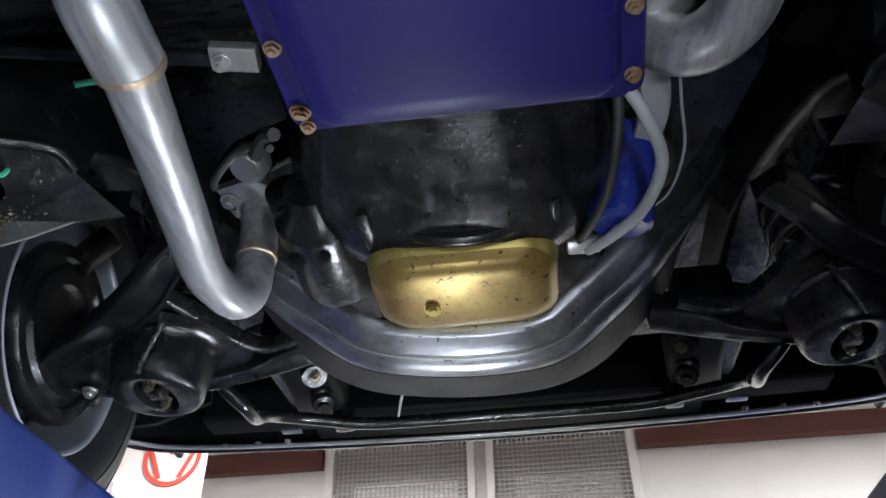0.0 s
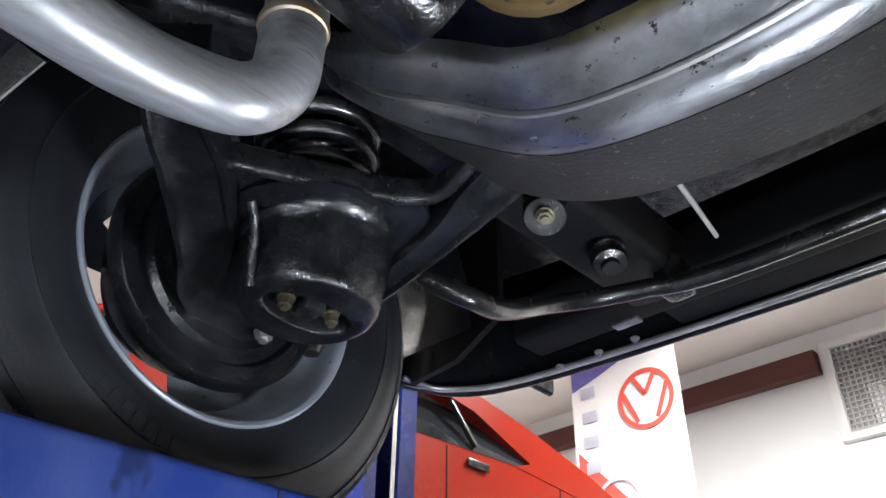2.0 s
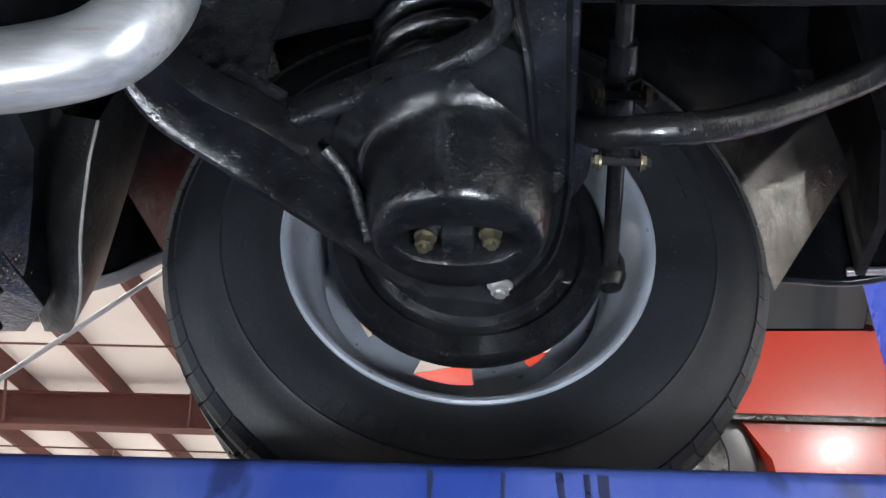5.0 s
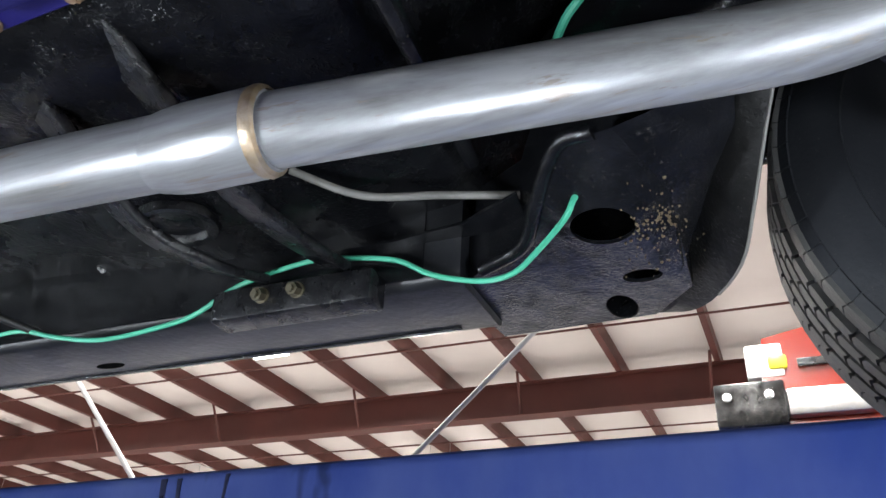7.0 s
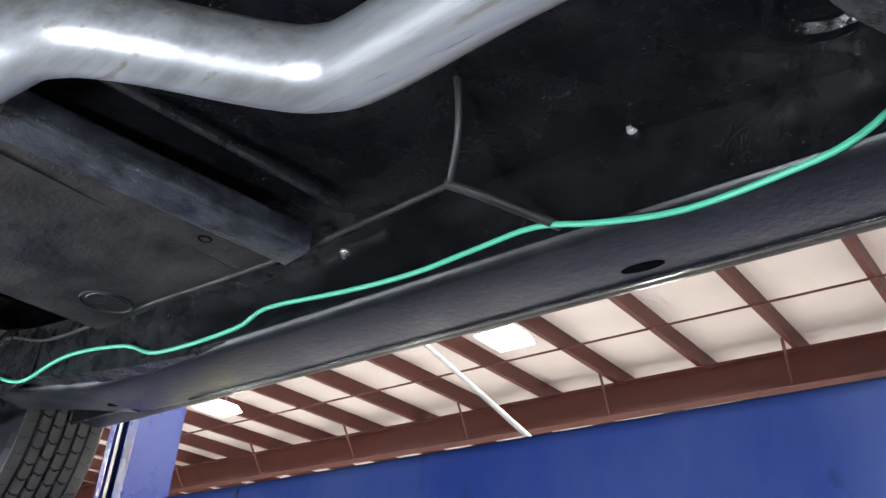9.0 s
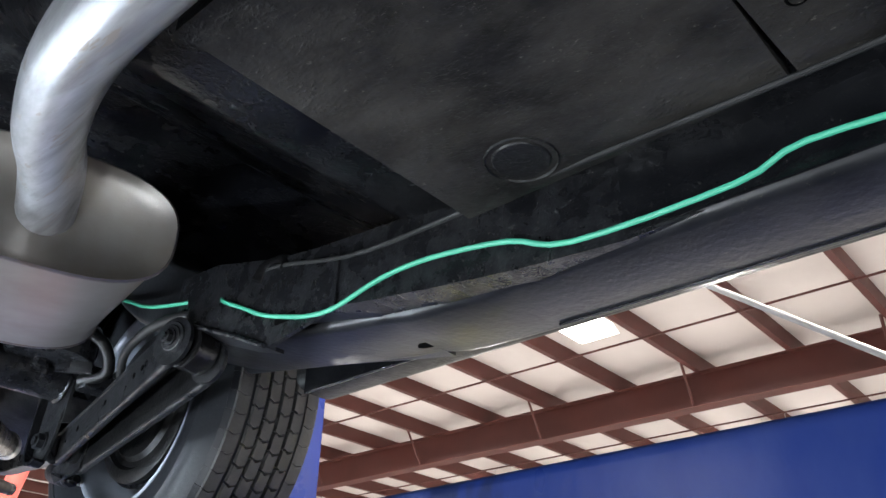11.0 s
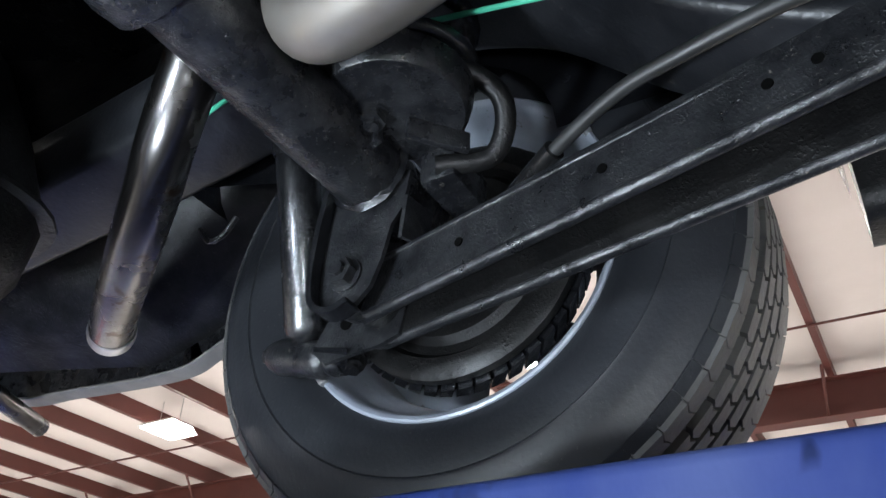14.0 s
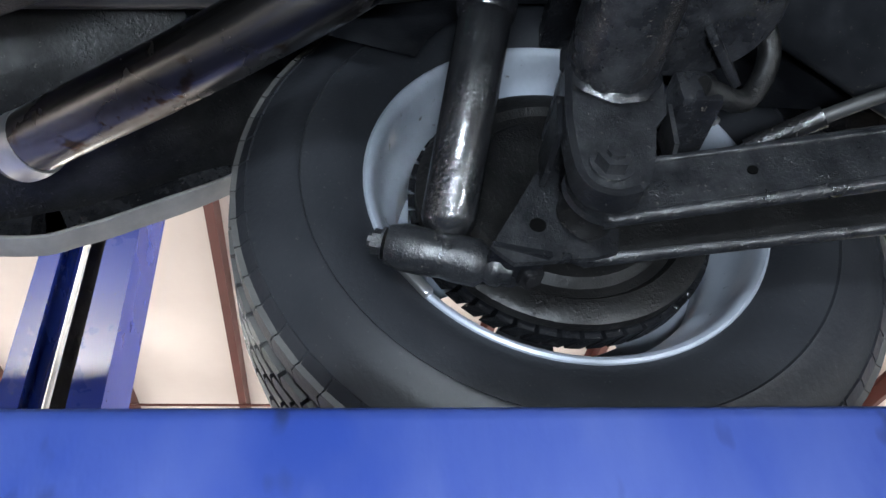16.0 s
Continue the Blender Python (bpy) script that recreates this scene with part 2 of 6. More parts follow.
REDCAR = material("orange_red_car_paint", (0.165, 0.0105, 0.0042), 0.26, 0.0, (0.14, 0.009, 0.004), 3, 0.3, 0.05, 0.02, 60, None, 60, 0.7, 0.12, spec=0.25)
DARKGLASS = material("dark_car_glass", (0.01, 0.012, 0.014), 0.08, 0.0, (0.02, 0.02, 0.02), 3, 0.2, 0.02, 0.0)
BANNER = material("white_banner_cloth", (0.74, 0.74, 0.75), 0.6, 0.0, (0.66, 0.66, 0.68), 2, 0.5, 0.05, 0.1, 40)
LOGORED = material("red_banner_print", (0.6, 0.07, 0.05), 0.6, 0.0, (0.5, 0.06, 0.05), 6, 0.4)
LOGOBLUE = material("pale_grey_blue_banner_print", (0.40, 0.42, 0.52), 0.6, 0.0, (0.46, 0.48, 0.56), 6, 0.4)
PURPLE = material("violet_blue_banner_print", (0.11, 0.10, 0.36), 0.6, 0.0, (0.2, 0.2, 0.5), 4, 0.5)
YELLOW = material("yellow_plastic", (0.65, 0.6, 0.03), 0.45, 0.0, (0.5, 0.45, 0.02), 12, 0.4)
WHITE_WIRE = material("pale_steel_rope", (0.45, 0.44, 0.43), 0.5, 0.4, (0.3, 0.3, 0.3), 30, 0.4)
LAMPGLOW = glow("bay_lamp_diffuser", (1.0, 0.98, 0.95), 20.0)


# ---- mesh tools ----
def loft(bm, rings, cap=True, closed=True, cyclic=False):
    """Joins rings of points, each as many, into a skin."""
    vs = [[bm.verts.new(p) for p in r] for r in rings]
    n = len(vs[0])
    pairs = list(zip(vs, vs[1:])) + ([(vs[-1], vs[0])] if cyclic else [])
    for a, b in pairs:
        for i in range(n if closed else n - 1):
            j = (i + 1) % n
            bm.faces.new((a[i], a[j], b[j], b[i]))
    if cap and closed and not cyclic:
        bm.faces.new(vs[0][::-1])
        bm.faces.new(vs[-1])
    return vs


def smooth_line(points, steps=6):
    """A Catmull-Rom line through the points."""
    p = [Vector(q) for q in points]
    p = [2 * p[0] - p[1], *p, 2 * p[-1] - p[-2]]
    out = []
    for i in range(1, len(p) - 2):
        for k in range(steps):
            t = k / steps
            out.append(0.5 * (2 * p[i] + (p[i + 1] - p[i - 1]) * t + (2 * p[i - 1] - 5 * p[i] + 4 * p[i + 1] - p[i + 2]) * t * t
                              + (3 * p[i] - p[i - 1] - 3 * p[i + 1] + p[i + 2]) * t ** 3))
    return out + [p[-2]]


def frames_along(line, up=None):
    """Two cross directions at every point of a line, carried along without twist (or held to an up direction)."""
    line = [Vector(q) for q in line]
    out, side = [], None
    for i, q in enumerate(line):
        d = (line[min(i + 1, len(line) - 1)] - line[max(i - 1, 0)]).normalized()
        if up is not None:
            side = d.cross(Vector(up)).normalized()
        elif side is None:
            side = d.orthogonal().normalized()
        else:
            side = (side - d * side.dot(d)).normalized()
        out.append((q, side, side.cross(d).normalized()))
    return out


def tube(bm, points, radius, seg=14, steps=6, cap=True, smooth=True):
    """A round bar or pipe along points; radius is one number or one for each point of the line."""
    line = smooth_line(points, steps) if smooth and len(points) > 2 else [Vector(q) for q in points]
    fr = frames_along(line)
    rad = radius if isinstance(radius, (list, tuple)) else [radius] * len(line)
    rings = [[q + (a * math.cos(w) + b * math.sin(w)) * rad[i] for w in (2 * math.pi * k / seg for k in range(seg))]
             for i, (q, a, b) in enumerate(fr)]
    loft(bm, rings, cap)
    return bm


def sweep(bm, points, profile, up, steps=6, smooth=True, scale=None):
    """A section (side, up) carried along points."""
    line = smooth_line(points, steps) if smooth and len(points) > 2 else [Vector(q) for q in points]
    fr = frames_along(line, up)
    rings = []
    for i, (q, a, b) in enumerate(fr):
        k = 1 if scale is None else scale(i / max(1, len(fr) - 1))
        rings.append([q + a * (u * k) + b * (v * k) for u, v in profile])
    loft(bm, rings)
    return bm


def round_rect(w, h, r, n=3):
    pts = []
    for cx, cy, a0 in ((w / 2 - r, h / 2 - r, 0), (-w / 2 + r, h / 2 - r, 90), (-w / 2 + r, -h / 2 + r, 180), (w / 2 - r, -h / 2 + r, 270)):
        for k in range(n + 1):
            a = radians(a0 + 90 * k / n)
            pts.append((cx + r * math.cos(a), cy + r * math.sin(a)))
    return pts


def lathe(bm, profile, m, seg=48, closed=False):
    """Turns a profile of (radius, along) about the z axis of m."""
    rings = []
    for k in range(seg):
        a = 2 * math.pi * k / seg
        rings.append([m @ Vector((r * math.cos(a), r * math.sin(a), h)) for r, h in profile])
    loft(bm, rings, False, closed, True)
    return bm


def box(bm, c, s, bevel=0.0, m=None):
    """A block with its middle at c and sides s, its edges rounded."""
    made = bmesh.ops.create_cube(bm, size=1.0, matrix=(m or Matrix()) @ Matrix.Translation(c) @ Matrix.Diagonal((*s, 1)))
    if bevel:
        edges = {e for v in made["verts"] for e in v.link_edges}
        bmesh.ops.bevel(bm, geom=list(edges), offset=bevel, segments=2, affect="EDGES", profile=0.5)
    return bm


def plate(bm, outline, lift, hole=None):
    """A flat sheet: an outline of points, given thickness by the vector lift."""
    lo = [Vector(q) for q in outline]
    hi = [q + Vector(lift) for q in lo]
    loft(bm, [lo, hi])
    return bm


def holed(bm, outline, holes, thick):
    """A sheet with openings cut through it, given thickness upwards."""
    edges = []
    for loop in [outline, *holes]:
        vs = [bm.verts.new(q) for q in loop]
        edges += [bm.edges.new((a, b)) for a, b in zip(vs, vs[1:] + vs[:1])]
    bmesh.ops.triangle_fill(bm, use_beauty=True, use_dissolve=False, edges=edges, normal=(0, 0, 1))
    r = bmesh.ops.extrude_face_region(bm, geom=bm.faces[:])
    bmesh.ops.translate(bm, vec=(0, 0, thick), verts=[v for v in r["geom"] if isinstance(v, bmesh.types.BMVert)])
    return bm


def hexnut(bm, m, size=0.011, high=0.008, washer=True):
    """A bolt head on a washer, standing along z of m."""
    if washer:
        lathe(bm, [(0.0, 0), (size * 1.25, 0), (size * 1.25, 0.002), (0, 0.002)], m, 16)
    loft(bm, [[m @ Vector((size * math.cos(radians(60 * k)), size * math.sin(radians(60 * k)), h)) for k in range(6)] for h in (0.002, high)])
    loft(bm, [[m @ Vector((size * 0.55 * math.cos(radians(45 * k)), size * 0.55 * math.sin(radians(45 * k)), h)) for k in range(8)] for h in (high, high + 0.004)])
    return bm


def toward(p, d):
    """A pose at p whose z axis points along d."""
    return Matrix.Translation(p) @ Vector(d).to_track_quat("Z", "Y").to_matrix().to_4x4()


def finish(name, bm, mat, smooth=40):
    bmesh.ops.remove_doubles(bm, verts=bm.verts, dist=1e-6)
    bmesh.ops.recalc_face_normals(bm, faces=bm.faces)
    me = bpy.data.meshes.new(name)
    bm.to_mesh(me)
    bm.free()
    me.materials.append(mat)
    if smooth:
        me.polygons.foreach_set("use_smooth", [True] * len(me.polygons))
        me.set_sharp_from_angle(angle=radians(smooth))
    return me


def part(name, bm, mat, parent, label="", smooth=40):
    ob = new(name, finish(name, bm, mat, smooth))
    ob.parent = parent
    if label:
        tagged(ob, label)
    return ob


def thing(name, label, category, group="", kind="", at=(0, 0, 0)):
    ob = new(name)
    ob.empty_display_size = 0.05
    ob.location = at
    return tagged(ob, label, category, group, kind)


def solid(name, bm, mat, label, category, kind="", group="", smooth=40):
    return tagged(new(name, finish(name, bm, mat, smooth)), label, category, group, kind)


B = bmesh.new


# ---- the hall ----
bm = B()
box(bm, (0, -3, -0.1), (44, 60, 0.2))
solid("floor", bm, FLOOR, "sealed grey concrete workshop floor", "floor", "structure", "", 0)
# unseen dark slab, added to keep floor bounce off the car's underside
bm = B()
box(bm, (0.1, -1.5, 0.002), (8.0, 13.0, 0.008))
solid("bounce_cut_slab", bm, DARKFLOOR, "unseen dark slab added to cut bounce light onto the car", "floor", "structure", "", 0)
ROOFZ = 5.0
bm = B()
plate(bm, [(-22, -33, ROOFZ), (22, -33, ROOFZ), (22, 27, ROOFZ), (-22, 27, ROOFZ)], (0, 0, 0.15))
solid("ceiling", bm, ROOF, "white insulated metal roof lining over the workshop", "ceiling", "structure", "", 0)
WY = 6.3
for name, x0, x1, y0, y1 in (("wall_west", -22.2, -22, -33, 27), ("wall_east", 22, 22.2, -33, 27), ("wall_south", -22.2, 22.2, -33.2, -33)):
    bm = B()
    box(bm, ((x0 + x1) / 2, (y0 + y1) / 2, ROOFZ / 2), (x1 - x0, y1 - y0, ROOFZ - 0.004))
    solid(name, bm, WALL, "white metal panel workshop wall", "wall", "structure", "", 0)

# the wall ahead, with a two-light opening near its top
WX0, WX1, WZ0, WZ1 = -1.95, 1.0, 3.98, 4.84
bm = B()
for x0, x1, z0, z1 in ((-22.2, WX0, 0, ROOFZ), (WX1, 22.2, 0, ROOFZ), (WX0, WX1, 0, WZ0), (WX0, WX1, WZ1, ROOFZ)):
    box(bm, ((x0 + x1) / 2, WY + 0.1, (z0 + z1) / 2 - 0.002), (x1 - x0, 0.2, z1 - z0 - 0.004))
wall_north = solid("wall_north", bm, WALL, "white panelled workshop wall with a high window", "wall", "structure", "", 0)
for x0, x1 in ((-21.9, WX0 - 0.03), (WX1 + 0.03, 21.9)):
    bm = B()
    box(bm, ((x0 + x1) / 2, WY - 0.06, 4.69), (x1 - x0, 0.11, 0.2), 0.006)
    solid("wall_beam", bm, OXIDE, "red oxide steel beam along the top of the wall", "beam", "structure")

win = thing("window_1", "white framed high window behind a wire grille", "window", kind="structure")
xm = -0.455
for name, c, s in (("window_frame", (WX0 + 0.04, WY, (WZ0 + WZ1) / 2), (0.08, 0.14, WZ1 - WZ0)), ("window_frame", (WX1 - 0.04, WY, (WZ0 + WZ1) / 2), (0.08, 0.14, WZ1 - WZ0)),
                   ("window_frame", (xm - 0.09, WY, (WZ0 + WZ1) / 2), (0.07, 0.14, WZ1 - WZ0)), ("window_frame", (xm + 0.09, WY, (WZ0 + WZ1) / 2), (0.07, 0.14, WZ1 - WZ0)),
                   ("window_frame", ((WX0 + WX1) / 2, WY, WZ0 + 0.03), (WX1 - WX0, 0.135, 0.06)), ("window_frame", ((WX0 + WX1) / 2, WY, WZ1 - 0.03), (WX1 - WX0, 0.135, 0.06))):
    bm = B()
    box(bm, c, s, 0.006)
    part(name, bm, WINFRAME, win)
bm = B()
box(bm, (xm, WY + 0.02, (WZ0 + WZ1) / 2), (0.11, 0.08, WZ1 - WZ0 - 0.12))
part("mullion", bm, GRILLE, win, "grey steel mullion")
for x0, x1 in ((WX0 + 0.08, xm - 0.125), (xm + 0.125, WX1 - 0.08)):
    bm = B()
    n = int((x1 - x0) / 0.045)
    for k in range(n + 1):
        box(bm, (x0 + (x1 - x0) * k / n, WY - 0.03, (WZ0 + WZ1) / 2), (0.015, 0.012, WZ1 - WZ0 - 0.12))
    for k in range(17):
        box(bm, ((x0 + x1) / 2, WY - 0.036, WZ0 + 0.08 + 0.045 * k), (x1 - x0, 0.010, 0.012))
    g = part("grille", bm, GRILLE, win, "square wire grille", 0)
    tagged(g, kind="stuff")
    bm = B()
    box(bm, ((x0 + x1) / 2, WY + 0.04, (WZ0 + WZ1) / 2), (x1 - x0, 0.006, WZ1 - WZ0 - 0.12))
    part("pane", bm, HOSE, win, "grey pane behind the grille", 0)
    # pale sheet in place of a reflection low on the pane
    bm = B()
    box(bm, ((x0 + x1) / 2 + 0.05, WY + 0.005, WZ0 + 0.25), (x1 - x0 - 0.3, 0.01, 0.36))
    part("pane_reflection", bm, WALL, win, "pale reflection painted in low behind the grille", 0)


def purlin_profile():
    return [(-0.03, 0.0), (0.03, 0.0), (0.03, 0.008), (-0.022, 0.008), (-0.022, 0.172), (0.03, 0.172), (0.03, 0.18), (-0.03, 0.18)]


# purlins across, girders along
first = None
for k in range(-8, 28):
    y = -3.86 - 0.976 * k
    bm = B()
    if first is None:
        sweep(bm, [(-21.9, 0, ROOFZ - 0.18), (21.9, 0, ROOFZ - 0.18)], purlin_profile(), (0, 0, 1), smooth=False)
        first = finish("roof_purlin", bm, OXIDE, 0)
    if y > WY - 0.2 or y < -32:
        continue
    ob = new("roof_purlin", first)
    ob.location = (0, y, 0)
    tagged(ob, "red oxide steel roof purlin under the white lining", "purlin", "purlins of the roof", "structure")
for gx in (-15.6, -7.87, 9.5, 17.0):
    bm = B()
    sweep(bm, [(gx + 0.04, WY - 0.2, 4.445), (gx - 0.22, -32.8, 4.445)],
          [(-0.09, 0), (0.09, 0), (0.09, 0.012), (0.006, 0.012), (0.006, 0.36), (0.09, 0.36), (0.09, 0.372), (-0.09, 0.372), (-0.09, 0.36), (-0.006, 0.36), (-0.006, 0.012), (-0.09, 0.012)],
          (0, 0, 1), smooth=False)
    g = thing("roof_girder", "red oxide steel I-beam girder under the purlins", "girder", "girders of the roof", "structure")
    part("beam", bm, OXIDE, g, smooth=0)
    for k in range(8):
        y = -3.86 + 0.976 * 5 - 1.952 * k
        bm = B()
        tube(bm, [(gx + 0.02, y - 0.10, 4.47), (gx + 0.34, y - 0.04, ROOFZ - 0.17)], 0.016, 6)
        part("flange_brace", bm, OXIDE, g)
# thin secondary line running along under the purlins
for lx in (-6.6, -9.6):
    bm = B()
    tube(bm, [(lx, WY - 0.2, ROOFZ - 0.2), (lx - 0.1, -32, ROOFZ - 0.2)], 0.012, 6)
    solid("roof_tie_rod", bm, OXIDE, "thin dark steel tie rod under the purlins", "rod", "structure", "tie rods of the roof")
def bay_lamp():
    t = thing("bay_lamp", "lit white linear bay lamp hung under the roof", "lamp", "bay lamps of the hall")
    bm = B()
    sweep(bm, [(0, -0.2, 0.03), (0, 0.2, 0.03)], [(-0.25, 0.0), (-0.15, 0.07), (0.15, 0.07), (0.25, 0.0), (0.24, 0.0), (0.145, 0.06), (-0.145, 0.06), (-0.24, 0.0)], (0, 0, 1), smooth=False)
    part("housing", bm, WINFRAME, t, smooth=0)
    bm = B()
    sweep(bm, [(0, -0.18, 0.028), (0, 0.18, 0.028)], round_rect(0.44, 0.02, 0.008), (0, 0, 1), smooth=False)
    part("diffuser", bm, LAMPGLOW, t, "glowing diffuser")
    for y in (-0.15, 0.15):
        bm = B()
        tube(bm, [(0, y, 0.09), (0, y, 0.38)], 0.004, 6)
        part("hanger", bm, GRILLE, t)
    return t


lamp0 = bay_lamp()
lamp0.location = (*BAYS[0], 4.6)
for hx, hy in BAYS[1:]:
    copy_thing(lamp0, pose(hx, hy, 4.6))

# ---- the lift ----
H = 1.815
lift = thing("car_lift", "blue painted four-post car lift holding a car up", "car lift")


def runway(x0, x1, y0, y1, skew):
    t = 0.19
    s = 1 if x0 < 0 else -1
    prof = round_rect(x1 - x0, t, 0.012)
    bm = B()
    sweep(bm, [((x0 + x1) / 2 - skew, y0, H - 0.016 - t / 2), ((x0 + x1) / 2 + skew, y1, H + 0.021 - t / 2)], prof, (0, 0, 1), smooth=False)
    r = part("runway", bm, LIFT, lift, "long blue steel runway with oily stains")
    for y in (-3.9, -1.4, 1.2):
        bm = B()
        box(bm, ((x0 + x1) / 2, y, H - t - 0.03), (x1 - x0 - 0.06, 0.12, 0.056), 0.004)
        part("runway_rib", bm, LIFT_DARK, r)
    return r


near_runway = runway(-0.985, -0.452, -5.0, 1.9, 0.02)
runway(0.55, 1.085, -5.0, 1.9, 0.02)
# dried oil runs on the side that faces the car's middle
for y, w, low in ((-0.015, 0.005, 0.10), (0.03, 0.004, 0.13), (0.07, 0.007, 0.10), (0.088, 0.006, 0.15), (0.098, 0.010, 0.16), (-0.89, 0.009, 0.09), (-0.87, 0.006, 0.12), (-0.82, 0.005, 0.05), (-2.45, 0.008, 0.15), (-1.52, 0.006, 0.08)):
    xf = -0.452 + 0.02 * (2 * (y + 5.0) / 6.9 - 1)
    bm = B()
    pts = [(w * k, -low * f) for k, f in ((-0.5, 0.02), (0.5, 0.02), (0.42, 0.4), (0.55, 0.86), (0.3, 1.0), (-0.25, 1.0), (-0.5, 0.88), (-0.3, 0.4))]
    plate(bm, [(xf - 0.001, y + 0.75 * u + 0.002 * math.sin(40 * v + y * 60), H + 0.005 + 0.0054 * y + v) for u, v in pts], (0.0018, 0, 0))
    part("oil_run", bm, OIL, near_runway, "dried dark oil run")


def post(x, y, side):
    prof = [(-0.09, -0.09), (0.09, -0.09), (0.09, 0.09), (0.03, 0.09), (0.03, 0.075), (0.078, 0.075), (0.078, -0.075), (-0.078, -0.075), (-0.078, 0.075), (-0.05, 0.075), (-0.05, 0.09), (-0.09, 0.09)]
    bm = B()
    loft(bm, [[(x - side * v, y + u, z) for u, v in prof] for z in (0, 3.1)])
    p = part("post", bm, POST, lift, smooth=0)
    bm = B()
    box(bm, (x + side * 0.07, y, 1.55), (0.02, 0.12, 3.0))
    part("lock_ladder", bm, CASE, p, "dark slotted lock ladder")
    bm = B()
    tube(bm, [(x - side * 0.10, y + 0.0, 0.1), (x - side * 0.10, y + 0.0, 3.0)], 0.006, 6)
    part("lift_rope", bm, WHITE_WIRE, p, "thin steel lifting rope")
    return p


for x, y, s in ((-1.55, -3.565, -1), (-1.55, 1.015, -1), (1.65, -3.565, 1), (1.65, 1.015, 1)):
    post(x, y, s)
for y in (-3.565, 1.015):
    bm = B()
    box(bm, (0.05, y, H - 0.30), (3.1, 0.14, 0.13), 0.006)
    part("cross_beam", bm, LIFT_DARK, lift)

# taut steel cables from the outer side of the runway up to the roof
for a, b in (((-1.02, -1.18, 1.68), (-2.05, -5.12, 4.98)), ((-1.30, -1.38, 1.77), (-1.33, 2.02, 4.98))):
    c = thing("guy_cable", "pale taut steel cable from the lift up to the roof", "cable", "guy cables beside the lift")
    bm = B()
    tube(bm, [a, b], 0.0055, 10)
    part("rope", bm, WHITE_WIRE, c)
    bm = B()
    box(bm, ((a[0] - 0.97) / 2, a[1], a[2]), (abs(a[0] + 0.97) + 0.02, 0.05, 0.05), 0.006)
    part("anchor_bracket", bm, LIFT_DARK, c)

# ---- the car on the lift ----
car = thing("car", "black undersided older coupe standing on the runways of a blue lift", "car")
CX = 0.06      # middle of the car
AX_F, AX_R, AXZ = 0.0, -2.845, 2.139


def mirror(p):
    return (2 * CX - p[0], p[1], p[2])


def sided(points, right):
    return [mirror(p) for p in points] if right else points


# body shell
bm = B()
def pan_z(x, y):
    d = abs(x - CX)
    z = 2.085 + 0.012 * math.sin(y * 9)
    if d < 0.2:
        z += 0.2 * (0.5 + 0.5 * math.cos(math.pi * d / 0.2))
    rib = max(0, math.sin(x * 2 * math.pi / 0.11)) * 0.006 if -1.42 < y < -0.55 else 0
    if y < -1.95:
        z += min(1.0, (-1.95 - y) / 0.35) * 0.26
    if y > -0.62:
        z += min(1.0, (y + 0.62) / 0.3) * 0.32
    return z - rib
nx, ny = 60, 90
grid = [[bm.verts.new((-0.72 + 1.56 * i / nx, -0.25 - 2.6 * j / ny, pan_z(-0.72 + 1.56 * i / nx, -0.25 - 2.6 * j / ny))) for i in range(nx + 1)] for j in range(ny + 1)]
for j in range(ny):
    for i in range(nx):
        bm.faces.new((grid[j][i], grid[j][i + 1], grid[j + 1][i + 1], grid[j + 1][i]))
r = bmesh.ops.extrude_face_region(bm, geom=bm.faces[:])
bmesh.ops.translate(bm, vec=(0, 0, 0.02), verts=[v for v in r["geom"] if isinstance(v, bmesh.types.BMVert)])
floor_pan = part("floor_pan", bm, UNDER, car, "ribbed floor pan in glossy black undercoating")
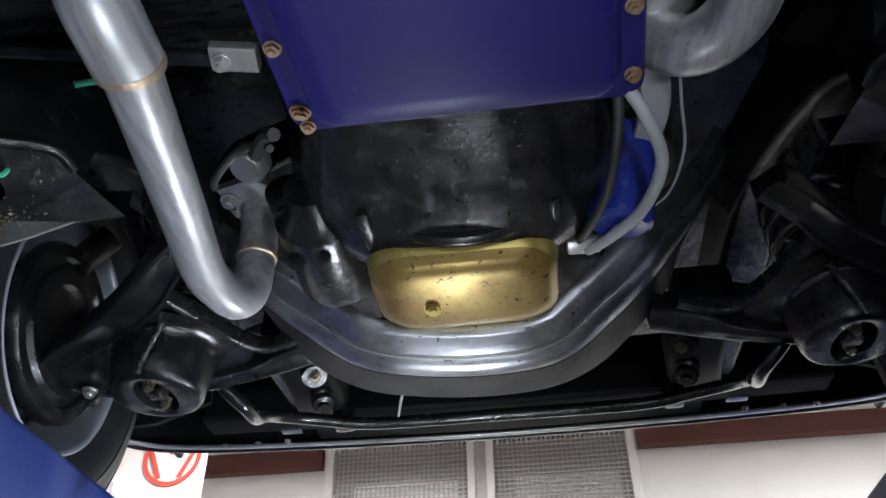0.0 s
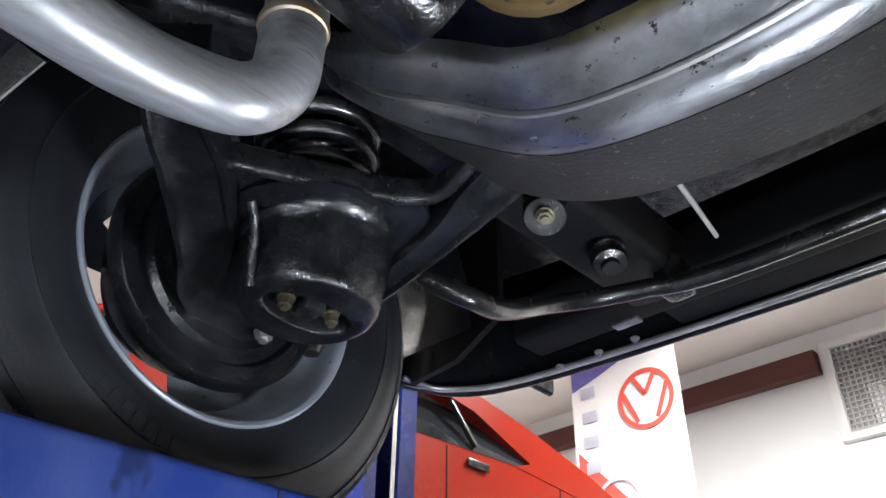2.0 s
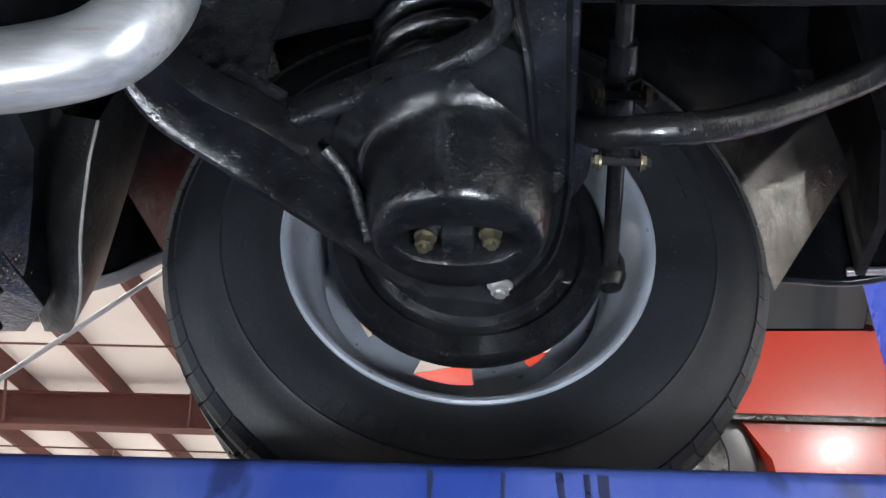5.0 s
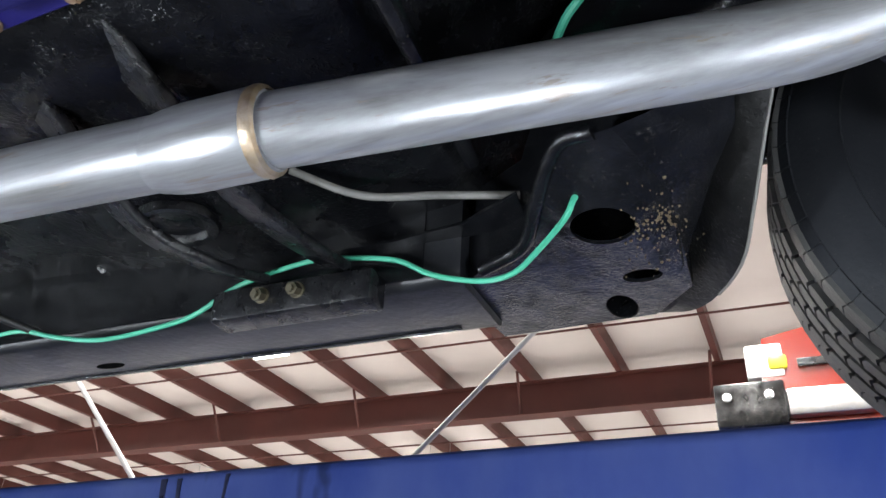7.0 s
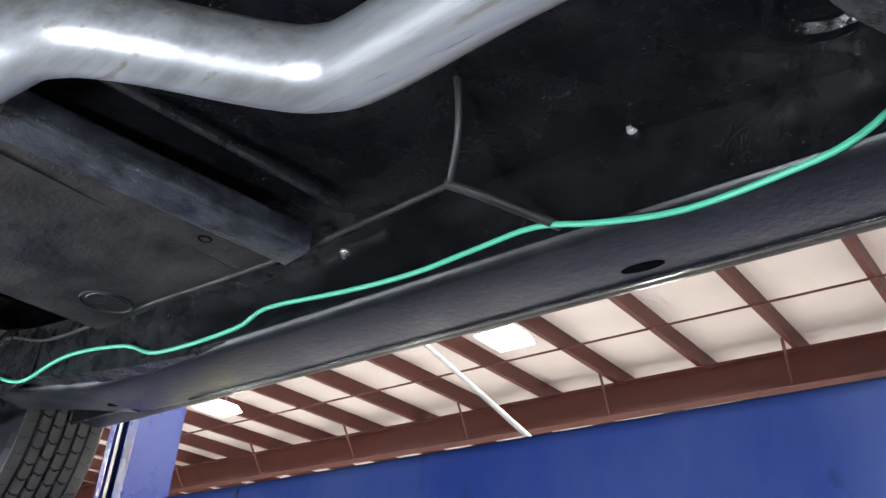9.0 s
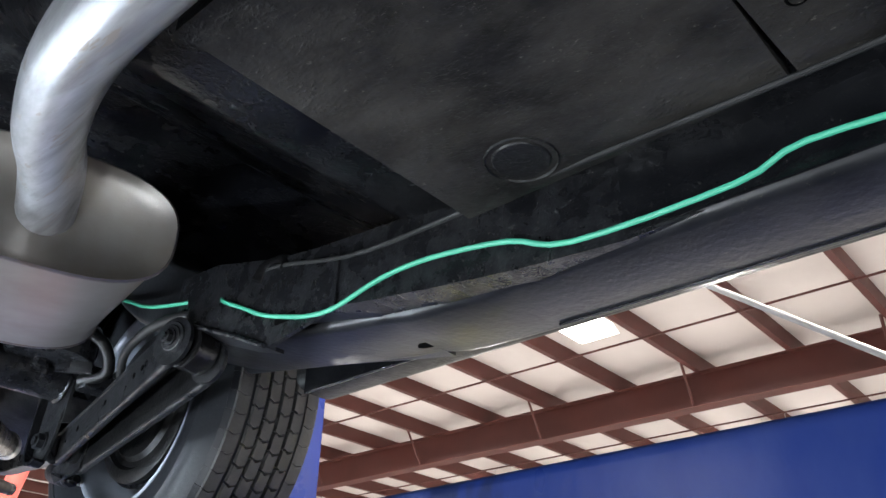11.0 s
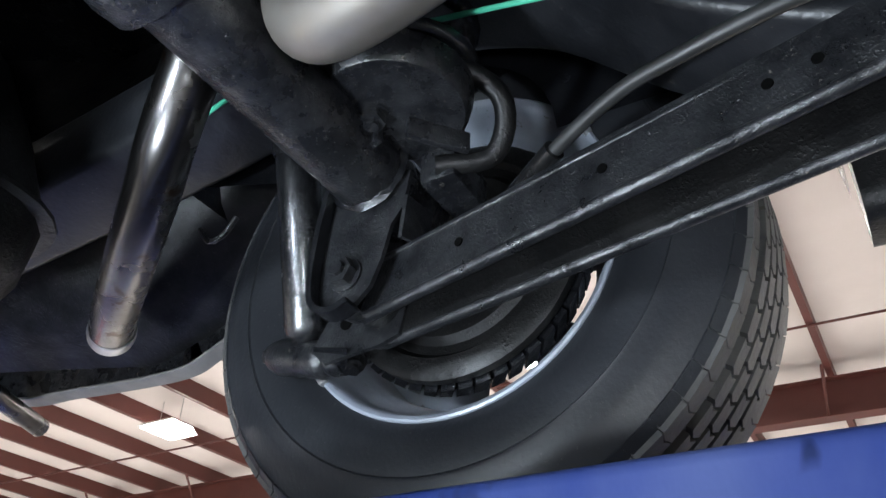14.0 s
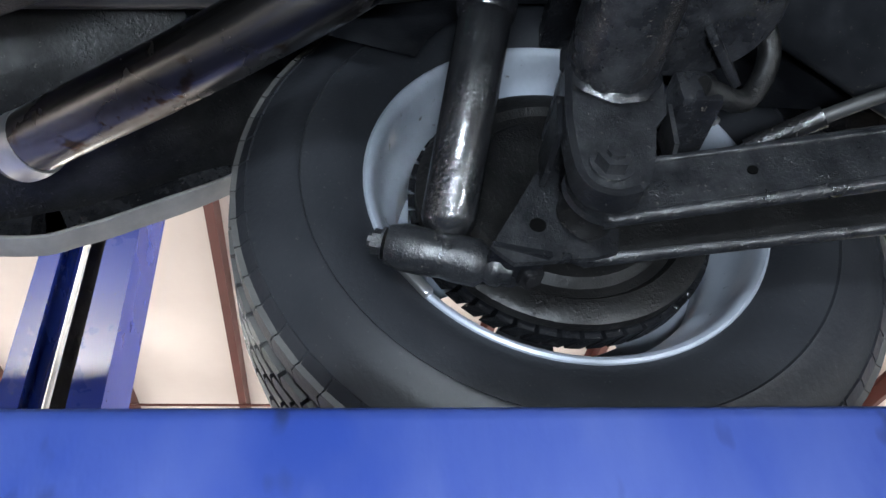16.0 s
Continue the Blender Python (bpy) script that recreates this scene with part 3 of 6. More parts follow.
# rear foot well panel with a step at its front
for s in (0, 1):
    bm = B()
    sweep(bm, sided([(-0.13, -1.845, 2.052), (-0.13, -1.545, 2.052)], s), [(-0.30 if not s else -0.015, -0.006), (0.015 if not s else 0.30, -0.006), (0.015 if not s else 0.30, 0.03), (-0.30 if not s else -0.015, 0.03)], (0, 0, 1), smooth=False)
    part("foot_well", bm, BROWN, car, "dusty brown rear foot well panel")
    bm = B()
    sweep(bm, sided([(-0.12, -1.482, 2.048), (-0.41, -1.432, 2.038)], s), round_rect(0.048, 0.03, 0.006), (0, 0, 1), smooth=False)
    part("floor_channel", bm, CHANNEL, car, "blue-grey dusty floor channel")
    bm = B()
    plate(bm, sided([(-0.115, -1.556, 2.050), (-0.425, -1.536, 2.042), (-0.425, -1.43, 2.042), (-0.115, -1.482, 2.050)], s), (0, 0, 0.02))
    fl_ = part("floor_strip", bm, BROWN, car, "grimy pressed floor strip beside the channel")
    bm = B()
    # small dark dish; the hole's shade is put in as colour
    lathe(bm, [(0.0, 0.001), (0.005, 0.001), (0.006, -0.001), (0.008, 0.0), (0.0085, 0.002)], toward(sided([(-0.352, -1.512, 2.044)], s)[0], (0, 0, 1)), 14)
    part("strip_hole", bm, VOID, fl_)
    bm = B()
    sweep(bm, sided([(-0.12, -1.405, 2.072), (-0.25, -1.385, 2.066), (-0.40, -1.365, 2.060)], s), round_rect(0.008, 0.012, 0.003), (0, 0, 1))
    part("floor_rib", bm, DUSTY, car)
    bm = B()
    lathe(bm, [(0.0, -0.0002), (0.024, -0.0004), (0.0265, 0.0025), (0.029, 0.0025), (0.031, -0.0008), (0.033, 0.003)], toward(sided([(-0.385, -1.752, 2.045)], s)[0], (0, 0, 1)), 24)
    part("floor_plug", bm, FLATBLACK, car)
    bm = B()
    lathe(bm, [(0.0, 0.006), (0.05, 0.004), (0.06, -0.002), (0.075, -0.003), (0.08, 0.006)], toward(sided([(-0.403, -0.905, 2.066)], s)[0], (0, 0, 1)) @ Matrix.Diagonal((0.5, 0.62, 1, 1)), 28)
    part("floor_plug", bm, UNDER, car)

# frame rails
for s in (0, 1):
    bm = B()
    rail = sided([(-0.555, -0.62, 2.055), (-0.555, -1.0, 2.055), (-0.555, -1.85, 2.055), (-0.553, -2.03, 2.068), (-0.55, -2.2, 2.094), (-0.54, -2.36, 2.122), (-0.52, -2.5, 2.19), (-0.50, -2.65, 2.31), (-0.50, -2.85, 2.37), (-0.52, -3.1, 2.33), (-0.52, -3.7, 2.27)], s)
    sweep(bm, rail, round_rect(0.125, 0.105, 0.014), (0, 0, 1))
    fr = part("frame_rail", bm, RAIL, car, "dusty black box section frame rail")
    bm = B()
    sweep(bm, sided([(-0.598, -0.66, 2.0015), (-0.598, -1.2, 2.0015), (-0.598, -1.86, 2.0015)], s), round_rect(0.004, 0.003, 0.001), (0, 0, 1))
    part("rail_seam", bm, BLACK, fr)
    bm = B()
    plate(bm, sided([(-0.4905, -0.66, 2.010), (-0.4905, -1.76, 2.010), (-0.4905, -1.76, 2.10), (-0.4905, -0.66, 2.10)], s), (-0.003 if not s else 0.003, 0, 0))
    part("rail_web", bm, BLACK, fr, "glossy black inner wall of the rail")
    for y in (-1.133, -2.019):
        bm = B()
        p = sided([(-0.575, y, 2.0025 + (0.012 if y < -2 else 0))], s)[0]
        # flat dark disc; the rail isn't cut through here
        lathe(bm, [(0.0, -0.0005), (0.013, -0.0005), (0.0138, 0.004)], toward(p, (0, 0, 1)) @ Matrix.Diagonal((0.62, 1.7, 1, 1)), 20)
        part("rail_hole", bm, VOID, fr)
    # torque box at the front end of the rail
    bm = B()
    lo = sided([(-0.655, -0.63, 2.012), (-0.655, -0.46, 2.016), (-0.60, -0.415, 2.016), (-0.44, -0.41, 2.025), (-0.36, -0.44, 2.04), (-0.372, -0.488, 2.044), (-0.43, -0.524, 2.030), (-0.478, -0.552, 2.018), (-0.50, -0.60, 2.012), (-0.53, -0.64, 2.011)], s)
    holes = [[(x + rx * math.cos(2 * math.pi * k / 24), y + ry * 1.6 * math.sin(2 * math.pi * k / 24), 2.015) for k in range(24)] for x, y, rx, ry in ((-0.462, -0.472, 0.031, 0.018), (-0.563, -0.457, 0.013, 0.012), (-0.625, -0.49, 0.028, 0.010))]
    holed(bm, lo, [sided(h, s) for h in holes], 0.004)
    tb = part("torque_box", bm, BLACK, car, "black torque box plate with open round holes")
    bm = B()
    ring = lambda z_, k_: [(CX + (p[0] - CX), -0.52 + (p[1] + 0.52) * k_, p[2] + z_) for p in lo]
    loft(bm, [ring(0.0, 1.0), ring(0.006, 1.012), ring(0.10, 1.02)], False)
    bmesh.ops.solidify(bm, geom=bm.faces[:], thickness=0.003)
    part("box_side", bm, BLACK, tb)
    bm = B()
    plate(bm, [(p[0], p[1], 2.105) for p in lo], (0, 0, 0.004))
    part("box_lid", bm, FLATBLACK, tb)
    bm = B()
    loft(bm, [sided(row, s) for row in ([(-0.655, -0.462, 2.0155), (-0.56, -0.418, 2.0165), (-0.50, -0.414, 2.020), (-0.44, -0.414, 2.0245), (-0.36, -0.443, 2.0395)],
                                        [(-0.652, -0.460, 2.022), (-0.53, -0.404, 2.036), (-0.466, -0.375, 2.052), (-0.41, -0.350, 2.060), (-0.36, -0.345, 2.066)],
                                        [(-0.652, -0.460, 2.06), (-0.53, -0.404, 2.09), (-0.466, -0.375, 2.10), (-0.41, -0.350, 2.11), (-0.36, -0.345, 2.11)])], False, False)
    bmesh.ops.solidify(bm, geom=bm.faces[:], thickness=0.002)
    part("box_front", bm, BLACK, tb)
    bm = B()
    tube(bm, sided([(-0.458, -0.419, 2.0225), (-0.43, -0.40, 2.035), (-0.402, -0.378, 2.050)], s), 0.0028, 8)
    part("crease", bm, BLACK, tb)
    bm = B()
    tube(bm, sided([(-0.364, -0.455, 2.044), (-0.375, -0.488, 2.046), (-0.431, -0.523, 2.032), (-0.479, -0.551, 2.020), (-0.50, -0.60, 2.013)], s), 0.0075, 10)
    part("box_flange", bm, BLACK, tb)
    bm = B()
    plate(bm, sided([(-0.476, -0.78, 2.050), (-0.480, -0.69, 2.050), (-0.470, -0.61, 2.050), (-0.44, -0.545, 2.052), (-0.49, -0.55, 2.050), (-0.505, -0.78, 2.050)], s), (0, 0, 0.003))
    part("rail_flange", bm, BLACK, fr)
    bm = B()
    rnd = random.Random(7 + s)
    for _ in range(120):
        x, y = (-0.462 + rnd.gauss(0, 0.017), -0.425 + rnd.gauss(0, 0.013)) if rnd.random() < 0.6 else (-0.515 + rnd.gauss(0, 0.03), -0.44 + rnd.gauss(0, 0.02))
        r = rnd.uniform(0.0005, 0.0008) + 0.0014 * rnd.random() ** 3
        c = sided([(x, y, 2.0145)], s)[0]
        z = 2.0125 if x < -0.44 else 2.0215
        loft(bm, [[(c[0] + r * q * math.cos(a), c[1] + r * q * math.sin(a), z + dz) for a in (0.3, 1.5, 2.6, 3.7, 4.9)] for q, dz in ((0.6, 0.0012), (1.0, 0.0028))])
    tagged(part("dried_dirt", bm, DIRT, tb, "tan dried dirt", 0), kind="stuff")
    # front rail past the engine
    bm = B()
    sweep(bm, sided([(-0.42, -0.5, 2.10), (-0.40, -0.35, 2.20), (-0.385, -0.05, 2.30), (-0.38, 0.3, 2.30), (-0.37, 0.56, 2.30)], s), round_rect(0.09, 0.12, 0.014), (0, 0, 1))
    part("front_frame_rail", bm, BLACK, car)
    # rocker
    bm = B()
    sweep(bm, sided([(-0.755, -0.5, 2.165), (-0.755, -2.44, 2.165)], s), round_rect(0.09, 0.15, 0.025), (0, 0, 1), smooth=False)
    rk = part("rocker_panel", bm, FLATBLACK, car, "black dirt-flecked rocker panel")
    bm = B()
    sweep(bm, sided([(-0.70, -0.5, 2.10), (-0.70, -2.40, 2.10)], s), round_rect(0.006, 0.06, 0.002), (0, 0, 1), smooth=False)
    part("pinch_seam", bm, BLACK, rk)
    # outer body side
    bm = B()
    side_line = [(-0.86, 0.95, 2.5), (-0.885, 0.4, 2.52), (-0.89, -0.5, 2.5), (-0.89, -2.4, 2.5), (-0.885, -3.2, 2.5), (-0.83, -3.95, 2.5)]
    sweep(bm, sided(side_line, s), round_rect(0.02, 0.32, 0.008), (0, 0, 1))
    part("body_side", bm, BLACK, car)
    # splash shield behind the front wheel
    bm = B()
    lip = [(-0.425, -0.315, 2.105), (-0.452, -0.327, 2.079), (-0.51, -0.347, 2.038), (-0.571, -0.366, 2.016), (-0.64, -0.402, 2.016), (-0.685, -0.437, 2.029), (-0.70, -0.462, 2.046)]
    inner = [(-0.425, -0.372, 2.135), (-0.452, -0.380, 2.112), (-0.51, -0.397, 2.082), (-0.571, -0.418, 2.066), (-0.64, -0.448, 2.055), (-0.672, -0.466, 2.047), (-0.70, -0.474, 2.054)]
    lip, inner = smooth_line(lip, 4), smooth_line(inner, 4)
    mid = [Vector(a) * 0.45 + Vector(b) * 0.55 + Vector((0, 0, -0.010)) for a, b in zip(lip, inner)]
    high = [Vector(a) + Vector((0.0, 0.012, 0.06)) for a in lip]
    loft(bm, [sided([tuple(q) for q in row], s) for row in (inner, mid, lip, high, [Vector((q[0], q[1], 2.46)) for q in high])], False, False)
    bmesh.ops.solidify(bm, geom=bm.faces[:], thickness=0.003)
    ss = part("splash_shield", bm, FLATBLACK, car, "black splash shield behind the front wheel")
    bm = B()
    tube(bm, sided([tuple(q) for q in lip[:16]], s), 0.0016, 6, smooth=False)
    part("shield_edge", bm, HEM, ss, "pale edge of the shield")
    # lower rear corner of the front wing
    bm = B()
    plate(bm, sided([(-0.86, -0.66, 2.13), (-0.86, -0.478, 2.200), (-0.86, -0.406, 2.250), (-0.86, -0.385, 2.32), (-0.86, -0.37, 2.42), (-0.86, -0.36, 2.60), (-0.86, -0.66, 2.60)], s), (-0.006 if not s else 0.006, 0, 0))
    fw = part("front_wing", bm, BLACK, car, "black lower corner of the front wing")
    bm = B()
    sweep(bm, sided([(-0.85, -0.66, 2.128), (-0.85, -0.478, 2.197), (-0.85, -0.406, 2.246)], s), round_rect(0.026, 0.005, 0.002), (0, 0, 1), smooth=False)
    part("wing_hem", bm, HEM, fw, "pale worn hem of the wing")

# trans crossmember mount on the rail
for s in (0, 1):
    bm = B()
    box(bm, sided([(-0.478, -0.795, 1.997)], s)[0], (0.035, 0.19, 0.036), 0.005)
    br = part("crossmember_bracket", bm, DUSTY, car)
    for y in (-0.825, -0.783):
        bm = B()
        hexnut(bm, toward(sided([(-0.460, y, 2.0)], s)[0], (1 if not s else -1, 0, -0.3)), 0.007, 0.012)
        part("nut", bm, BRASS, br, "worn steel nut")
    for line in ([(-0.47, -0.75, 2.03), (-0.38, -0.755, 2.02), (-0.29, -0.765, 2.03), (-0.12, -0.80, 2.10), (0.06, -0.82, 2.12)],
                 [(-0.47, -0.845, 2.03), (-0.40, -0.86, 2.015), (-0.32, -0.89, 2.03), (-0.14, -0.90, 2.10), (0.06, -0.88, 2.12)]):
        bm = B()
        sweep(bm, sided(line, s), round_rect(0.042, 0.010, 0.003), (0, 0.35, 1))
        part("transmission_crossmember", bm, DUSTY, car)

# wheel houses, engine bay lid and tail floor that close the car from above
for s in (0, 1):
    for y, hz in ((AX_F, 2.6), (AX_R, 2.6)):
        bm = B()
        n = 14
        end = math.pi if y == AX_F else 0.90 * math.pi
        ring = [(y + 0.40 * math.cos(end * k / n), 2.20 + 0.36 * math.sin(end * k / n)) for k in range(n + 1)]
        xs = (-0.86, -0.60)
        rows = [[sided([(x, a, b)], s)[0] for a, b in ring] for x in xs]
        loft(bm, rows, False, False)
        rows2 = [[sided([(-0.60, y + 0.40 * math.cos(end * k / n) * q, 2.20 + 0.36 * math.sin(end * k / n) * q)], s)[0] for k in range(n + 1)] for q in (1.0, 0.7, 0.4)] if y == AX_R else None
        if rows2:
            loft(bm, rows2, False, False)
        bmesh.ops.solidify(bm, geom=bm.faces[:], thickness=0.004)
        part("wheel_house", bm, BLACK, car)
bm = B()
box(bm, (CX, 0.2, 2.62), (1.84, 1.6, 0.03))
part("hood_panel", bm, BLACK, car, smooth=0)
bm = B()
box(bm, (CX, -3.2, 2.62), (1.84, 1.7, 0.03))
part("trunk_floor", bm, UNDER, car, smooth=0)
bm = B()
box(bm, (CX, -1.5, 2.62), (1.84, 1.9, 0.03))
part("cabin_floor_back", bm, BLACK, car, smooth=0)


# ---- wheels ----
def wheel(centre, yaw, right, rear):
    """A steel wheel with its tyre; z of m points outwards from the inner flange."""
    m = Matrix.Translation(centre) @ Matrix.Rotation(radians(yaw), 4, "Z") @ Matrix.Rotation(radians(90 if right else -90), 4, "Y") @ Matrix.Rotation(radians(17 if rear else 38), 4, "Z")
    bm = B()
    lathe(bm, [(0.1995, 0.0), (0.197, -0.0015), (0.1935, 0.0), (0.190, 0.005), (0.1872, 0.014), (0.185, 0.028), (0.181, 0.042), (0.174, 0.054), (0.166, 0.062), (0.162, 0.075), (0.161, 0.120),
               (0.170, 0.142), (0.176, 0.150), (0.180, 0.172), (0.197, 0.1815), (0.1995, 0.184), (0.2005, 0.182), (0.186, 0.176), (0.184, 0.148), (0.168, 0.124), (0.168, 0.066), (0.184, 0.044), (0.191, 0.016), (0.2008, 0.005)], m, 72, True)
    w = part("wheel", bm, SILVER, car, "silver painted slotted steel wheel")
    # centre disc with six slots
    bm = B()
    rr, zz = (0.028, 0.06, 0.09, 0.104, 0.131, 0.150, 0.1625), (0.135, 0.132, 0.126, 0.122, 0.118, 0.116, 0.112)
    seg = 72
    vs = [[bm.verts.new(m @ Vector((r * math.cos(2 * math.pi * k / seg), r * math.sin(2 * math.pi * k / seg), z))) for k in range(seg)] for r, z in zip(rr, zz)]
    for i in range(len(rr) - 1):
        for k in range(seg):
            if i == 3 and 3 <= k % 12 <= 8:
                continue
            j = (k + 1) % seg
            bm.faces.new((vs[i][k], vs[i][j], vs[i + 1][j], vs[i + 1][k]))
    bmesh.ops.solidify(bm, geom=bm.faces[:], thickness=0.005)
    part("wheel_disc", bm, SILVER, w)
    # tyre
    a0 = 0.093
    half = [(0.1895, -0.078), (0.195, -0.0885), (0.203, -0.092), (0.215, -0.101), (0.232, -0.107), (0.25, -0.109), (0.257, -0.1085), (0.259, -0.1105), (0.262, -0.1085), (0.275, -0.107), (0.290, -0.102), (0.302, -0.093), (0.308, -0.0905), (0.3130, -0.0862), (0.3188, -0.077)]
    prof = [(r, a0 + a) for r, a in half] + [(0.3195, a0 - 0.06), (0.3175, a0 - 0.03), (0.3175, a0 + 0.03), (0.3195, a0 + 0.06)] + [(r, a0 - a) for r, a in half[::-1]] + [(0.1895, a0 + 0.06), (0.1895, a0 - 0.06)]
    bm = B()
    lathe(bm, prof, m, 96, True)
    ty = part("tyre", bm, RUBBER, w, "black radial tyre with worn raised writing")
    # tread blocks
    bm = B()
    nb = 62
    lanes = ((-0.084, -0.0570, 0), (-0.0515, -0.0300, 0.5), (-0.0245, -0.0028, 0.0), (0.0028, 0.0245, 0.5), (0.0300, 0.0515, 0.2), (0.0570, 0.084, 0.7))
    for k in range(nb):
        for u0, u1, off in lanes:
            a = 2 * math.pi * (k + off) / nb
            b = a + 2 * math.pi / nb * (0.97 if abs(u0 + u1) > 0.12 else 0.89)
            sk = 0.13 * 2 * math.pi / nb
            top, lowr = 0.326 - (0.004 if abs(u0) > 0.05 and abs(u1) > 0.05 else 0), 0.313
            ring = []
            for r_, ins in ((lowr, 0.0), (top, 0.0012)):
                ring.append([m @ Vector((r_ * math.cos(q), r_ * math.sin(q), a0 + u)) for q, u in
                             ((a + ins, u0 + ins), (a + sk + ins, (u0 + u1) / 2), (a + ins, u1 - ins), (b - ins, u1 - ins), (b + sk - ins, (u0 + u1) / 2), (b - ins, u0 + ins))])
            loft(bm, ring)
    tagged(part("tread", bm, TREAD, ty, "blocky worn tread", 0), kind="stuff")
    # shoulder lugs
    bm = B()
    for k in range(nb):
        for sgn in (-1, 1):
            a = 2 * math.pi * k / nb
            b = a + 2 * math.pi / nb * 0.93
            pts = ((0.3165, 0.078), (0.3190, 0.081), (0.3085, 0.0922), (0.304, 0.0895))
            loft(bm, [[m @ Vector((r_ * math.cos(q), r_ * math.sin(q), a0 + sgn * u)) for r_, u in pts] for q in (a, b)])
    tagged(part("shoulder_band", bm, RUBBER, ty, "", 0), kind="stuff")
    # raised bars where the writing on the side wall is too worn to read
    if not rear:
        bm = B()
        for start, count, size in ((20, 5, 3.2), (150, 7, 2.4), (262, 4, 3.0)):
            for k in range(count):
                a = radians(start + k * (size + 1.4))
                b = a + radians(size)
                loft(bm, [[m @ Vector((r_ * math.cos(q), r_ * math.sin(q), a0 - h)) for r_, h in ((0.238, 0.105), (0.256, 0.107), (0.256, 0.1103), (0.238, 0.1095))] for q in (a, b)])
        tagged(part("raised_lettering", bm, RUBBER, ty, "worn raised lettering"), kind="stuff")
    for k in (40, 215) if rear else ():
        a = radians(k)
        bm = B()
        box(bm, (0.196, 0, -0.002), (0.010, 0.04, 0.010), 0.003, m @ Matrix.Rotation(a, 4, "Z"))
        part("balance_weight", bm, BRIGHT, w, "clip-on balance weight")
    # brake
    bm = B()
    if rear:
        lathe(bm, [(0.03, 0.03), (0.06, 0.028), (0.075, 0.018), (0.10, 0.018), (0.108, 0.026), (0.118, 0.026), (0.124, 0.018), (0.141, 0.018), (0.148, 0.023), (0.148, 0.034), (0.03, 0.036)], m, 64, True)
        bp = part("backing_plate", bm, FLATBLACK, w, "black dirt-flecked drum backing plate")
        bm = B()
        lathe(bm, [(0.112, 0.036), (0.1425, 0.036), (0.1425, 0.062), (0.118, 0.084), (0.04, 0.088), (0.04, 0.08), (0.112, 0.076)], m, 64, True)
        dr = part("brake_drum", bm, BLACK, w)
        bm = B()
        nf = 46
        for k in range(nf):
            a = 2 * math.pi * k / nf
            b = a + 2 * math.pi / nf * 0.76
            sk = 2 * math.pi / nf * 0.7
            loft(bm, [[m @ Vector((r_ * math.cos(q + f * sk), r_ * math.sin(q + f * sk), h)) for r_, h, f in ((0.132, 0.037, 0), (0.1545, 0.037, 0), (0.1525, 0.058, 1), (0.132, 0.064, 1))] for q in (a, b)])
        tagged(part("cooling_fin_ring", bm, BLACK, dr, "cast cooling fins", 0), kind="stuff")
    else:
        lathe(bm, [(0.03, 0.02), (0.07, 0.016), (0.08, 0.006), (0.105, 0.006), (0.112, 0.014), (0.120, 0.014), (0.126, 0.006), (0.146, 0.006), (0.152, 0.014), (0.152, 0.026), (0.03, 0.028)], m, 64, True)
        bp = part("backing_plate", bm, BLACK, w, "black ribbed drum backing plate")
        bm = B()
        lathe(bm, [(0.112, 0.028), (0.122, 0.028), (0.120, 0.06), (0.124, 0.062), (0.124, 0.085), (0.115, 0.098), (0.04, 0.10), (0.04, 0.094), (0.105, 0.09), (0.112, 0.08)], m, 64, True)
        part("brake_drum", bm, BLACK, w)
    return w


wheel((-0.630, AX_F, AXZ), 4.5, False, False)
wheel((2 * CX + 0.630, AX_F, AXZ), 4.5, True, False)
wheel((-0.655, AX_R, AXZ), 0, False, True)
wheel((2 * CX + 0.655, AX_R, AXZ), 0, True, True)


# ---- engine, gearbox and front suspension ----
def bolt(parent, p, d, size=0.008, mat=RUST, name="bolt"):
    bm = B()
    hexnut(bm, toward(p, d), size, size * 0.9)
    return part(name, bm, mat, parent)


# gearbox case and its blue pan
bm = B()
sweep(bm, [(CX + 0.015, -0.46, 2.17), (CX + 0.015, -0.9, 2.17), (CX + 0.015, -1.1, 2.18)], round_rect(0.30, 0.2, 0.06, 5), (0, 0, 1), scale=lambda t: 1 - 0.45 * max(0, t - 0.5) * 2)
part("gearbox_case", bm, CASE, car)
PX0, PX1, PY0, PY1 = -0.112, 0.254, -0.86, -0.468
bm = B()
def pan_ring(inset, z, r):
    w, h = PX1 - PX0 - 2 * inset, PY1 - PY0 - 2 * inset
    return [((PX0 + PX1) / 2 + u + 0.012 * (v / h), (PY0 + PY1) / 2 + v, z) for u, v in round_rect(w, h, r, 4)]
loft(bm, [pan_ring(0.0, 2.062, 0.022), pan_ring(-0.002, 2.054, 0.022), pan_ring(0.001, 2.050, 0.022), pan_ring(0.022, 2.050, 0.02), pan_ring(0.026, 2.046, 0.02), pan_ring(0.034, 2.016, 0.022), pan_ring(0.040, 2.012, 0.022), pan_ring(0.060, 2.012, 0.022)])
pan = part("gearbox_pan", bm, BLUEPAN, car, "dark blue painted gearbox pan with chipped edges", 35)
for x in (PX0 + 0.010, PX1 - 0.010):
    for k in range(5):
        y = PY1 - 0.03 - 0.083 * k
        bolt(pan, (x + 0.012 * ((y - (PY0 + PY1) / 2) / 0.39), y, 2.050), (0, 0, -1), 0.0075)
for k in range(2):
    bolt(pan, (PX0 + 0.02, PY1 - 0.008 - 0.02 * k, 2.050), (0, 0, -1), 0.007)
# bell housing with its dust cover
bm = B()
rings = []
